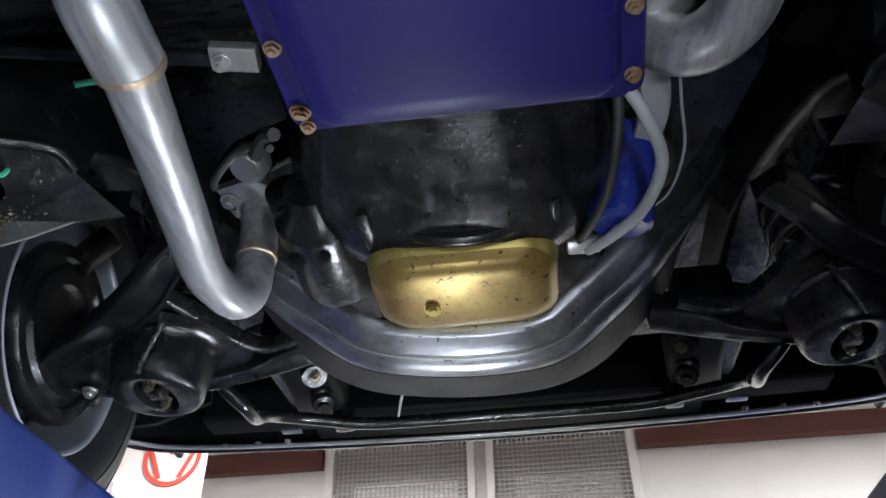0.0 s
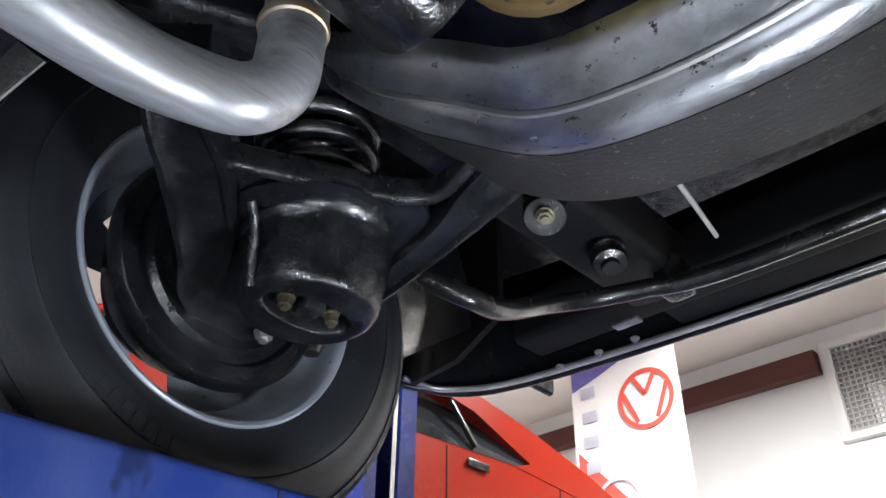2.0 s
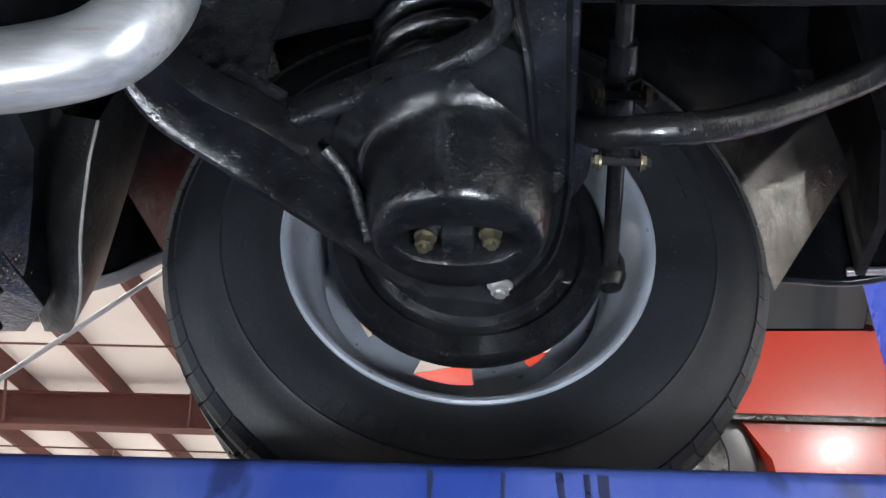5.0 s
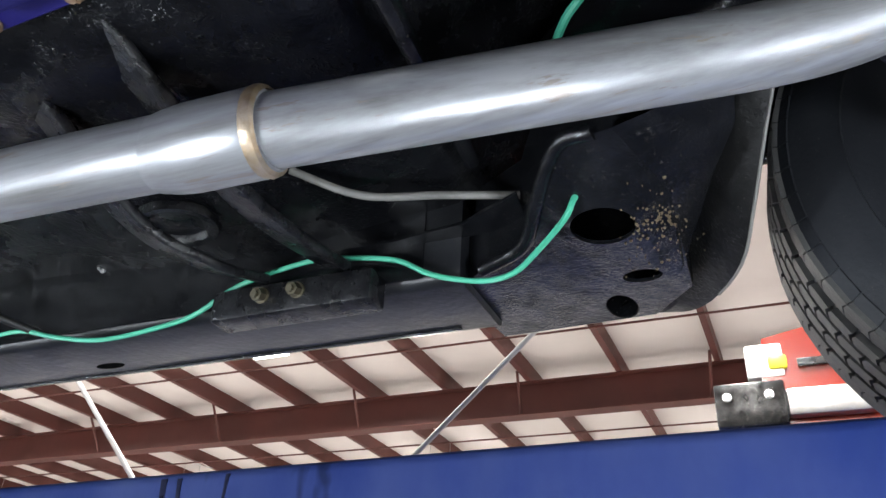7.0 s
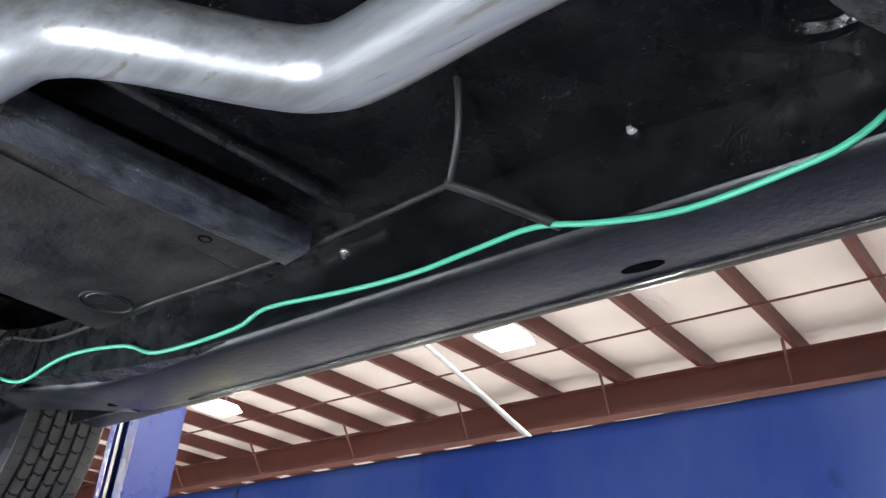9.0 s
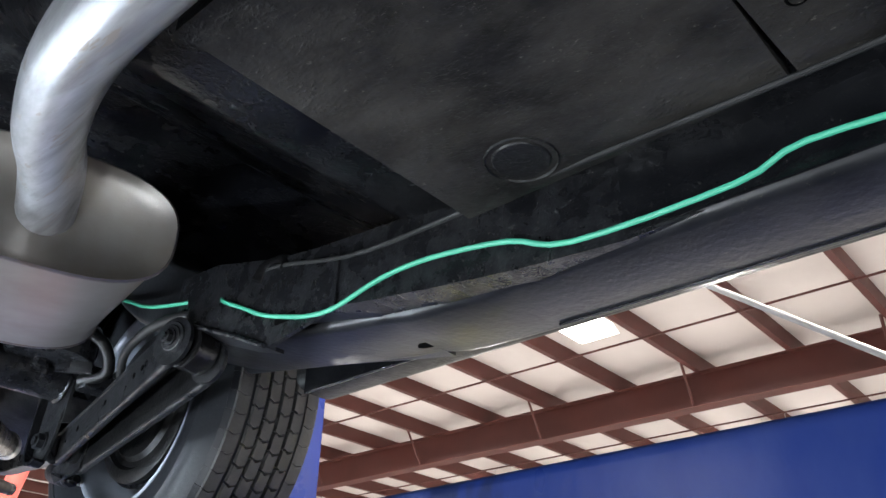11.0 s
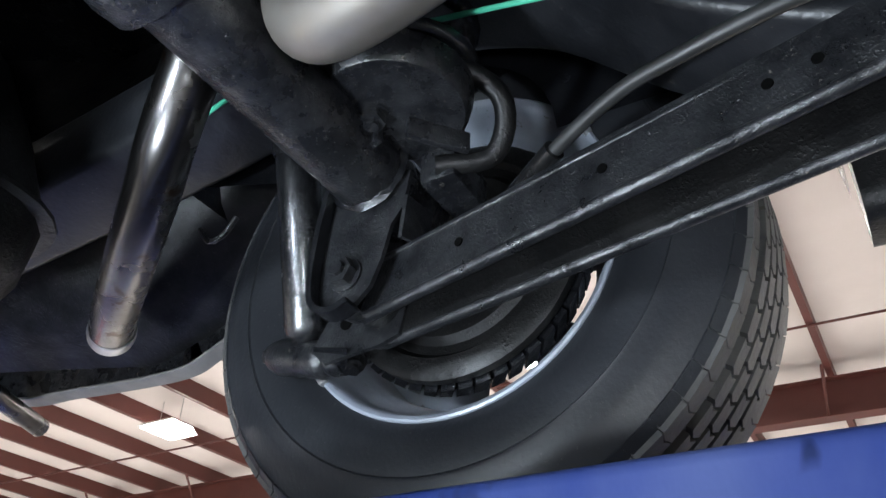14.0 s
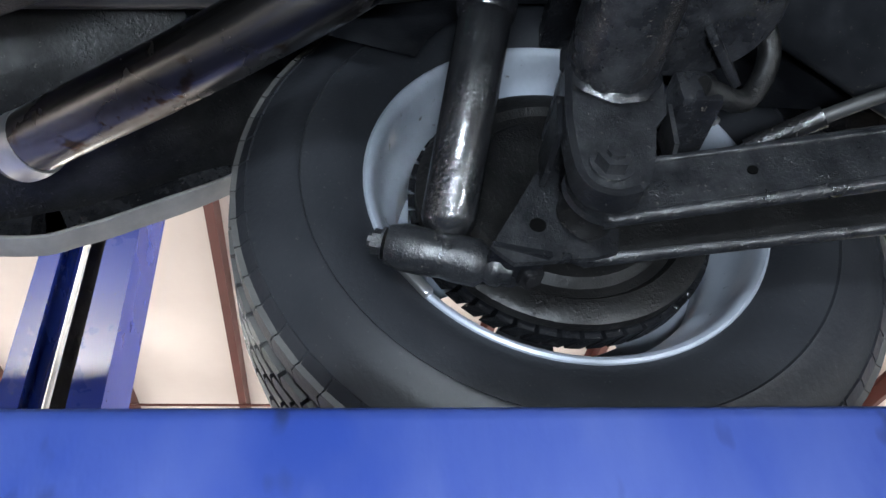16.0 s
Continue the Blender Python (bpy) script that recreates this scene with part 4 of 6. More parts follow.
for y, r, zc, fl in ((-0.475, 0.150, 2.195, 0.95), (-0.44, 0.158, 2.195, 0.95), (-0.40, 0.165, 2.19, 0.98), (-0.33, 0.178, 2.185, 1.0), (-0.270, 0.188, 2.185, 1.0), (-0.246, 0.188, 2.185, 1.0), (-0.240, 0.182, 2.185, 1.0)):
    ring = []
    for k in range(40):
        a = 2 * math.pi * k / 40
        lobe = 1 + 0.035 * math.cos(6 * a + 1.2) * (1 if y < -0.3 else 0.2)
        ca, sa = math.cos(a), math.sin(a)
        ring.append((CX - 0.014 + r * 1.16 * lobe * math.copysign(abs(ca) ** 0.72, ca), y - 0.035 * ca * ca, zc + r * fl * lobe * 0.9 * math.copysign(abs(sa) ** 0.9, sa)))
    rings.append(ring)
loft(bm, rings)
bell = part("bell_housing", bm, CASE, car, "glossy black bell housing and dust cover", 60)
for x, y, z in ((-0.062, -0.31, 2.052), (0.165, -0.30, 2.055)):
    bm = B()
    box(bm, (x, y, z), (0.014, 0.07, 0.045), 0.004)
    part("casting_rib", bm, CASE, bell)
# curved lip of the dust cover behind the sump
bm = B()
arc = [(0.055 + 0.135 * k / 12, 2.009 + 0.064 * (k / 12) ** 2) for k in range(-12, 13)]
loft(bm, [[(x, -0.291 - t_, z + dz) for x, z in arc] + [(0.19, -0.291 - t_, 2.16), (-0.08, -0.291 - t_, 2.16)] for t_, dz in ((0.0, 0.003), (0.003, 0.0), (0.011, 0.0), (0.016, 0.004))])
part("cover_lip", bm, CASE, bell, "", 50)
# engine block above
bm = B()
box(bm, (CX, 0.0, 2.36), (0.40, 0.6, 0.34), 0.03)
part("engine_block", bm, CASE, car)
# gold sump
bm = B()
def sump_ring(z, x0, x1, y0, y1, r):
    return [((x0 + x1) / 2 + u, (y0 + y1) / 2 + v, z) for u, v in round_rect(x1 - x0, y1 - y0, r, 5)]
loft(bm, [sump_ring(2.22, -0.10, 0.19, -0.30, -0.06, 0.03), sump_ring(2.09, -0.078, 0.170, -0.289, -0.10, 0.035), sump_ring(2.035, -0.075, 0.166, -0.287, -0.118, 0.038),
          sump_ring(2.022, -0.074, 0.165, -0.285, -0.121, 0.044), sump_ring(2.010, -0.070, 0.161, -0.281, -0.127, 0.047), sump_ring(2.001, -0.062, 0.154, -0.274, -0.136, 0.046), sump_ring(1.996, -0.050, 0.142, -0.263, -0.150, 0.040), sump_ring(1.994, -0.036, 0.128, -0.25, -0.166, 0.03)])
sump = part("oil_pan", bm, GOLD, car, "gold painted oil pan with rust freckles", 50)
# bottom skin browned to stand in for the dark floor it mirrors
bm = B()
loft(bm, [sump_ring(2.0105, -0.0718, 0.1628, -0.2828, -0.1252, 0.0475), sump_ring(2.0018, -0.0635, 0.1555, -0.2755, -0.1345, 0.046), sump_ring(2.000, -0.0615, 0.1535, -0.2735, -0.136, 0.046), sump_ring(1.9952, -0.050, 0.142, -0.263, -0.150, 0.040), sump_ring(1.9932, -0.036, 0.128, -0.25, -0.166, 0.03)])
part("pan_bottom", bm, GOLDBROWN, sump, "stained, freckled bottom of the pan, browned for its dark reflection", 50)
bolt(sump, (0.002, -0.195, 1.993), (0.1, -0.35, -1), 0.0095, GOLD, "drain_plug")
# starter motor
bm = B()
lathe(bm, [(0.0, 0.0), (0.030, 0.0), (0.044, 0.008), (0.047, 0.02), (0.047, 0.15), (0.050, 0.155), (0.050, 0.19), (0.036, 0.215), (0.03, 0.26), (0.0, 0.262)], toward((-0.135, -0.145, 2.088), (0.02, -1, 0.06)) @ Matrix.Diagonal((1.2, 1.2, 0.72, 1)), 30)
st = part("starter_motor", bm, CASE, car, "black starter motor", 40)
bm = B()
lathe(bm, [(0.0, 0.0), (0.026, 0.0), (0.028, 0.01), (0.028, 0.09), (0, 0.1)], toward((-0.185, -0.20, 2.135), (0.05, -1, 0)), 20)
part("solenoid", bm, CASE, st)
bolt(st, (-0.155, -0.288, 2.018), (0, -0.3, -1), 0.01, CASE)
bolt(st, (-0.120, -0.288, 2.020), (0, -0.3, -1), 0.008, CASE)
# oil filter
bm = B()
lathe(bm, [(0.0, 0.004), (0.025, 0.002), (0.036, 0.0), (0.044, 0.006), (0.0455, 0.018), (0.0455, 0.125), (0.048, 0.13), (0.048, 0.142), (0.0, 0.145)], toward((0.243, -0.262, 2.043), (0.20, -0.25, 1)) @ Matrix.Diagonal((0.92, 0.92, 0.9, 1)), 36)
part("oil_filter", bm, FILTER, car, "glossy blue spin-on oil filter")
for line, r, mat, label in (([(0.243, -0.475, 2.062), (0.262, -0.45, 2.04), (0.283, -0.385, 2.03), (0.268, -0.31, 2.03), (0.235, -0.25, 2.04), (0.207, -0.205, 2.055)], 0.0075, HOSE, "pale grey rubber hose"),
                            ([(0.238, -0.47, 2.075), (0.236, -0.42, 2.045), (0.226, -0.34, 2.035), (0.205, -0.26, 2.045), (0.195, -0.22, 2.06)], 0.006, CABLE, "black rubber hose")):
    bm = B()
    tube(bm, line, r, 12)
    part("hose", bm, mat, car, label)
bm = B()
box(bm, (0.202, -0.212, 2.062), (0.045, 0.03, 0.018), 0.005)
part("hose_clamp", bm, BRIGHT, car)
# shift linkage beside the gearbox
bm = B()
tube(bm, [(-0.44, -0.59, 2.10), (-0.3, -0.575, 2.085), (-0.16, -0.56, 2.07)], 0.009, 10)
lk = part("shift_rod", bm, BLACK, car)
bm = B()
sweep(bm, [(-0.168, -0.567, 2.067), (-0.122, -0.56, 2.065)], round_rect(0.03, 0.016, 0.004), (0, 0, 1), smooth=False)
part("clevis", bm, BRIGHT, lk, "bright zinc clevis")
bolt(lk, (-0.158, -0.565, 2.058), (0, 0, -1), 0.008, BRIGHT)

# dropped crossmember: a pressed steel trough
bm = B()
xline = [(-0.43, -0.01, 2.37), (-0.345, -0.025, 2.275), (-0.275, -0.03, 2.19), (-0.21, -0.02, 2.125), (-0.13, 0.005, 2.073), (-0.04, 0.02, 2.058), (0.07, 0.025, 2.054), (0.16, 0.02, 2.066), (0.235, 0.0, 2.115), (0.295, -0.015, 2.172), (0.345, -0.02, 2.245), (0.42, -0.01, 2.365)]
prof = [(-0.098, -0.012), (-0.095, -0.025), (-0.088, -0.031), (-0.062, -0.0425), (-0.058, -0.039), (-0.053, -0.046), (-0.044, -0.0515), (-0.034, -0.054), (-0.020, -0.0525), (0.074, -0.0375), (0.081, -0.032), (0.082, 0.03), (0.076, 0.03), (0.074, -0.030), (-0.03, -0.046), (-0.085, -0.025), (-0.092, -0.012)]
prof = [(-u, v) for u, v in prof][::-1]
sweep(bm, xline, prof, (0, 0, 1), 7)
xmem = part("engine_crossmember", bm, STEEL, car, "worn grey pressed steel crossmember", 50)
bm = B()
sweep(bm, [(0.02, 0.082, 2.036), (0.045, 0.088, 2.026), (0.06, 0.085, 2.030), (0.08, 0.092, 2.022), (0.10, 0.087, 2.028), (0.125, 0.082, 2.038)], round_rect(0.012, 0.014, 0.004), (0, 0, 1), 4)
part("bent_lip", bm, STEEL, xmem, "dented bright scraped lip")
# dark skin: grime, plus shade for a face turned from the light
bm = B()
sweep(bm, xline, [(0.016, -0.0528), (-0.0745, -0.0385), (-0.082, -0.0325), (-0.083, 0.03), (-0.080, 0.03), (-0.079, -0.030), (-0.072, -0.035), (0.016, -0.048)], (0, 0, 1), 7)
part("shaded_grimy_face", bm, DARK_GRIME, xmem, "grimy rust-flecked crossmember front, darkened for facing away from the light", 50)
bm = B()
tube(bm, [(-0.078, 0.060, 2.022), (-0.10, 0.145, 2.045), (-0.120, 0.231, 2.06)], 0.0025, 10)
part("steel_rod", bm, HEM, car, "thin pale steel rod ahead of the crossmember")
for line, r_, mat_, lab_ in (([(-0.262, -0.324, 2.12), (-0.245, -0.36, 2.10), (-0.21, -0.39, 2.11), (-0.17, -0.41, 2.10), (-0.155, -0.42, 2.08)], 0.005, CABLE, "black engine wire"),
                             ([(-0.20, -0.33, 2.14), (-0.19, -0.38, 2.11), (-0.16, -0.43, 2.09), (-0.14, -0.45, 2.07)], 0.008, CABLE, "black ribbed engine hose"),
                             ([(0.314, -0.44, 2.12), (0.316, -0.40, 2.10), (0.326, -0.33, 2.10), (0.316, -0.256, 2.10), (0.30, -0.20, 2.12)], 0.0018, HOSE, "thin pale wire")):
    bm = B()
    tube(bm, line, r_, 8)
    part("wire", bm, mat_, car, lab_)
bm = B()
sweep(bm, [(0.283, -0.46, 2.12), (0.292, -0.38, 2.125), (0.286, -0.30, 2.14)], round_rect(0.035, 0.012, 0.004), (0, 0, 1))
part("engine_bracket", bm, HOSE, car, "bare pale grey engine bracket")
bm = B()
lathe(bm, [(0.0, 0.0), (0.018, 0.0), (0.024, 0.008), (0.024, 0.03), (0.016, 0.04), (0.0, 0.042)], toward((-0.205, -0.37, 2.10), (0.2, 0.3, 1)), 20)
part("sensor_fitting", bm, BRIGHT, car, "bright metal fitting on the engine side")
bm = B()
sweep(bm, xline[2:-2], [(0.0555, -0.038), (0.0590, -0.038), (0.0590, -0.0455), (0.0555, -0.0455)], (0, 0, 1), 7)
part("seam_bead", bm, BRIGHT, xmem, "bright seam bead along the crossmember")
for x, y, z in ((0.015, 0.047, 2.0125),):
    bm = B()
    # near-black disc carries the shade of the hole
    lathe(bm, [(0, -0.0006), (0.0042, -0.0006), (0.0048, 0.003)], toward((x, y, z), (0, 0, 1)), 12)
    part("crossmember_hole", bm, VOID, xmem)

# lower control arms, springs, links
def channel(w, h, t=0.006):
    return [(-w / 2, -h / 2), (w / 2, -h / 2), (w / 2, h / 2), (w / 2 - t, h / 2), (w / 2 - t, -h / 2 + t), (-w / 2 + t, -h / 2 + t), (-w / 2 + t, h / 2), (-w / 2, h / 2)]


for s in (0, 1):
    S = lambda pts: sided(pts, s)
    one = lambda *p: sided([p], s)[0]
    # broad web of the arm
    bm = B()
    web = S([(-0.645, -0.035, 2.055), (-0.56, -0.085, 2.065), (-0.47, -0.14, 2.085), (-0.415, -0.15, 2.094), (-0.372, -0.061, 2.094), (-0.322, 0.022, 2.092), (-0.33, 0.06, 2.075), (-0.47, 0.075, 2.055), (-0.58, 0.055, 2.05), (-0.65, 0.03, 2.052)])
    plate(bm, web, (0, 0, 0.01))
    arm = part("lower_control_arm", bm, BLACK, car, "black pressed steel lower control arm")
    legs = (([(-0.335, -0.27, 2.09), (-0.378, -0.246, 2.066), (-0.430, -0.20, 2.058), (-0.473, -0.164, 2.055), (-0.545, -0.11, 2.055), (-0.60, -0.078, 2.056), (-0.64, -0.04, 2.06)],
             [(-0.30, -0.235, 2.09), (-0.346, -0.205, 2.072), (-0.385, -0.157, 2.068), (-0.42, -0.126, 2.066), (-0.47, -0.088, 2.064), (-0.55, -0.048, 2.060), (-0.62, -0.012, 2.06)]),
            ([(-0.19, 0.075, 2.098), (-0.27, 0.078, 2.08), (-0.36, 0.083, 2.066), (-0.449, 0.088, 2.056), (-0.54, 0.083, 2.054), (-0.611, 0.058, 2.056), (-0.66, 0.02, 2.06)],
             [(-0.19, 0.02, 2.104), (-0.27, 0.03, 2.088), (-0.33, 0.043, 2.07), (-0.447, 0.055, 2.06), (-0.53, 0.052, 2.058), (-0.585, 0.030, 2.058), (-0.622, -0.002, 2.06)]))
    for outer_, inner_ in legs:
        bm = B()
        rings = []
        for o, i_ in zip(smooth_line(outer_, 5), smooth_line(inner_, 5)):
            rings.append([tuple(o.lerp(i_, f) + Vector((0, 0, h))) for f, h in ((0.0, 0.002), (0.04, -0.004), (0.13, -0.005), (0.22, 0.001), (0.5, 0.003), (0.80, 0.001), (0.88, -0.004), (0.96, -0.004), (1.0, 0.002), (1.0, 0.028), (0.0, 0.028))])
        loft(bm, [S(r_) for r_ in rings])
        part("arm_leg", bm, BLACK, arm)
    bolt(arm, one(-0.44, 0.071, 2.060), (0, 0, -1), 0.008, DUSTY)
    bm = B()
    tube(bm, S([(-0.412, -0.112, 2.066), (-0.428, -0.094, 2.050), (-0.443, -0.083, 2.026), (-0.452, -0.075, 2.004)]), 0.0048, 10)
    part("pocket_bead", bm, DUSTY, arm)
    bm = B()
    plate(bm, S([(-0.356, -0.183, 2.104), (-0.392, -0.145, 2.104), (-0.404, -0.178, 2.10), (-0.386, -0.228, 2.10)]), (0, 0, 0.004))
    part("bushing_tab", bm, DUSTY, arm)
    # turned-up lip between the legs
    bm = B()
    sweep(bm, S([(-0.375, -0.225, 2.105), (-0.388, -0.19, 2.103), (-0.408, -0.15, 2.10), (-0.39, -0.104, 2.10), (-0.368, -0.061, 2.10), (-0.347, -0.018, 2.10), (-0.315, 0.023, 2.10), (-0.275, 0.025, 2.102), (-0.23, 0.012, 2.11)]), round_rect(0.014, 0.03, 0.006), (0, 0, 1))
    part("arm_lip", bm, DUSTY, arm)
    # spring pocket
    bm = B()
    pc = Vector(one(-0.452, -0.005, 2.0))
    loft(bm, [[(pc.x + r * (0.55 if r < 0.058 else 1) * math.cos(2 * math.pi * k / 36), pc.y + r * math.sin(2 * math.pi * k / 36), pc.z + h) for k in range(36)]
              for r, h in ((0.0005, 0.026), (0.050, 0.026), (0.051, 0.004), (0.054, 0.001), (0.063, 0.0), (0.068, 0.003), (0.0715, 0.010), (0.076, 0.036), (0.080, 0.062), (0.084, 0.074), (0.094, 0.082), (0.11, 0.086))], False)
    pk = part("spring_pocket", bm, BLACK, arm, "round black spring pocket", 50)
    bm = B()
    box(bm, (pc.x, pc.y, pc.z + 0.012), (0.028, 0.026, 0.02), 0.004)
    sb = part("shock_mount_bar", bm, DUSTY, pk, "grimy shock absorber mounting")
    for d in (-1, 1):
        bm = B()
        hexnut(bm, toward((pc.x + 0.003 * d, pc.y + 0.026 * d, pc.z + 0.012), (0.1, 0.1 * d, -1)), 0.0075, 0.011)
        part("mounting_bolt", bm, BRASS, sb, "brassy mounting bolt")
    # grimy frame wall behind the arm
    bm = B()
    plate(bm, S([(-0.375, -0.29, 2.13), (-0.374, -0.20, 2.112), (-0.372, -0.16, 2.115), (-0.370, -0.155, 2.20), (-0.37, -0.16, 2.33), (-0.37, -0.32, 2.33)]), (-0.004 if not s else 0.004, 0, 0))
    part("spring_frame_wall", bm, DUSTY, car, "grimy glossy frame wall beside the coil spring")
    # coil spring
    bm = B()
    sc = Vector(one(-0.447, -0.022, 2.05))
    tube(bm, [sc + Vector((0.062 * math.cos(a), 0.062 * math.sin(a), 0.034 * a / (2 * math.pi))) for a in (2 * math.pi * k / 24 for k in range(24 * 9))], 0.0095, 12, smooth=False)
    part("coil_spring", bm, SHOCK, car, "black coil spring", 60)
    bm = B()
    lathe(bm, [(0.0, 0.0), (0.075, 0.0), (0.082, -0.02), (0.088, -0.02), (0.088, 0.06), (0.0, 0.08)], toward(one(-0.445, -0.022, 2.34), (0, 0, 1)), 36)
    part("spring_tower", bm, BLACK, car)
    # ball joint, knuckle and tie rod
    bm = B()
    lathe(bm, [(0.0, 0.0), (0.010, 0.0), (0.013, 0.01), (0.022, 0.016), (0.024, 0.03), (0.03, 0.034), (0.03, 0.042), (0.0, 0.045)], toward(one(-0.658, 0.005, 2.062), (0, 0, 1)), 24)
    bj = part("ball_joint", bm, CASE, car)
    bolt(bj, one(-0.588, 0.032, 2.045), (0, 0, -1), 0.010, BRIGHT, "grease_nut")
    bm = B()
    sweep(bm, S([(-0.66, 0.0, 2.09), (-0.675, 0.0, 2.16), (-0.655, -0.01, 2.26), (-0.60, -0.01, 2.33)]), round_rect(0.035, 0.05, 0.012), (0, 1, 0))
    kn = part("steering_knuckle", bm, CASE, car)
    bm = B()
    sweep(bm, S([(-0.66, 0.02, 2.10), (-0.665, 0.08, 2.095), (-0.66, 0.135, 2.09)]), round_rect(0.026, 0.02, 0.006), (0, 0, 1))
    part("steering_arm", bm, CASE, kn)
    tie = S([(-0.36, 0.13, 2.20), (-0.66, 0.15, 2.105)])
    t0, t1 = Vector(tie[0]), Vector(tie[1])
    bm = B()
    tube(bm, [t0, t1], 0.0085, 12)
    tr = part("tie_rod", bm, CASE, car, "black tie rod with its clamped sleeve")
    bm = B()
    tube(bm, [t0.lerp(t1, 0.16), t0.lerp(t1, 0.54)], 0.0135, 14)
    part("sleeve", bm, BLACK, tr)
    for f in (0.28, 0.50):
        bm = B()
        lathe(bm, [(0.0125, -0.008), (0.018, -0.008), (0.018, 0.008), (0.0125, 0.008)], toward(t0.lerp(t1, f), t1 - t0), 18, True)
        cl = part("clamp", bm, BLACK, tr)
        bm = B()
        tube(bm, [t0.lerp(t1, f) + Vector((0, -0.024, -0.016)), t0.lerp(t1, f) + Vector((0, 0.03, -0.018))], 0.0045, 8)
        part("clamp_bolt", bm, DARK_GRIME, tr)
        for d in (-0.017, 0.019):
            bm = B()
            hexnut(bm, toward(t0.lerp(t1, f) + Vector((0, d, -0.017)), (0, d, 0)), 0.008, 0.006)
            part("clamp_nut", bm, BRASS, tr, "worn zinc clamp nut")
    bm = B()
    lathe(bm, [(0.0, -0.022), (0.012, -0.02), (0.017, -0.008), (0.017, 0.012), (0.010, 0.03), (0.0, 0.032)], toward(t1, (0, 0, 1)), 18)
    part("rod_end", bm, CASE, tr)
    # frame brackets near the front
    bm = B()
    lathe(bm, [(0.0, 0.0), (0.021, 0.0), (0.023, 0.004), (0.023, 0.05), (0.0, 0.052)], toward(one(-0.245, 0.123, 2.088), (0.35 if s else -0.35, 0.5, 1)), 22)
    mt = part("frame_bushing", bm, CASE, car)
    bolt(mt, one(-0.243, 0.121, 2.088), (0.25 if not s else -0.25, -0.4, -1), 0.008, BRASS)
    bm = B()
    lathe(bm, [(0.0, 0.0), (0.01, 0.0), (0.011, 0.008), (0.02, 0.01), (0.022, 0.02), (0.016, 0.024), (0.022, 0.03), (0.022, 0.045), (0.016, 0.05), (0.02, 0.09), (0.0, 0.1)], toward(one(-0.27, 0.28, 2.11), (0.3 if s else -0.3, 0.3, 1)), 22)
    part("bump_stop", bm, CASE, car)
    bm = B()
    sweep(bm, S([(-0.30, 0.12, 2.20), (-0.30, 0.30, 2.20), (-0.33, 0.5, 2.235)]), round_rect(0.10, 0.09, 0.015), (0, 0, 1))
    part("frame_horn", bm, MATTE, car)
    # inner front wing
    bm = B()
    plate(bm, S([(-0.56, 0.42, 2.22), (-0.58, 0.44, 2.62), (-0.80, 0.50, 2.62), (-0.84, 0.50, 2.215), (-0.70, 0.47, 2.205)]), (0, 0.012, 0))
    part("inner_wing", bm, MATTE, car)
    bm = B()
    box(bm, one(-0.42, 0.555, 2.205), (0.045, 0.02, 0.006), 0.002, None)
    part("support_tab", bm, STEEL, car, "scraped bare steel tab")
# anti-roll bar
bm = B()
tube(bm, [(-0.455, 0.06, 2.125), (-0.425, 0.083, 2.106), (-0.387, 0.104, 2.064), (-0.362, 0.137, 2.046), (-0.368, 0.20, 2.060), (-0.385, 0.30, 2.115), (-0.355, 0.365, 2.14), (-0.30, 0.395, 2.145), (-0.2, 0.42, 2.142), (CX, 0.43, 2.146), (2 * CX + 0.2, 0.42, 2.142), (2 * CX + 0.30, 0.395, 2.145), (2 * CX + 0.355, 0.365, 2.14),
          (2 * CX + 0.385, 0.30, 2.115), (2 * CX + 0.368, 0.20, 2.060), (2 * CX + 0.362, 0.137, 2.046), (2 * CX + 0.387, 0.104, 2.064), (2 * CX + 0.425, 0.083, 2.106), (2 * CX + 0.455, 0.06, 2.125)], 0.0125, 14)
arb = part("anti_roll_bar", bm, CASE, car, "gloss black anti-roll bar", 60)
for x in (-0.27, 2 * CX + 0.27):
    bm = B()
    box(bm, (x, 0.43, 2.165), (0.04, 0.045, 0.05), 0.008)
    part("bar_bushing", bm, CASE, arb)
# steering centre link
bm = B()
tube(bm, [(-0.36, 0.13, 2.20), (-0.2, 0.16, 2.21), (CX, 0.17, 2.21), (2 * CX + 0.2, 0.16, 2.21), (2 * CX + 0.36, 0.13, 2.20)], 0.011, 12)
part("centre_link", bm, CASE, car)
# front support, valance and bumper
bm = B()
sweep(bm, [(-0.62, 0.57, 2.275), (CX, 0.56, 2.262), (2 * CX + 0.62, 0.57, 2.275)], round_rect(0.08, 0.085, 0.012), (0, 0, 1))
part("radiator_support", bm, MATTE, car)
bm = B()
sweep(bm, [(-0.38, 0.60, 2.235), (CX, 0.60, 2.228), (2 * CX + 0.36, 0.60, 2.235)], round_rect(0.12, 0.012, 0.004), (0, 0, 1))
part("lower_baffle", bm, MATTE, car)
bm = B()
sweep(bm, [(-0.90, 0.40, 2.36), (-0.88, 0.55, 2.35), (-0.70, 0.66, 2.34), (CX, 0.70, 2.34), (2 * CX + 0.70, 0.66, 2.34), (2 * CX + 0.88, 0.55, 2.35), (2 * CX + 0.90, 0.40, 2.36)], round_rect(0.015, 0.24, 0.006), (0, 0, 1))
val = part("front_valance", bm, BLACK, car)
bm = B()
sweep(bm, [(-0.86, 0.50, 2.232), (-0.82, 0.585, 2.226), (-0.62, 0.645, 2.222), (CX, 0.685, 2.225), (2 * CX + 0.62, 0.645, 2.222), (2 * CX + 0.82, 0.585, 2.226), (2 * CX + 0.86, 0.50, 2.232)], round_rect(0.014, 0.008, 0.003), (0, 0, 1))
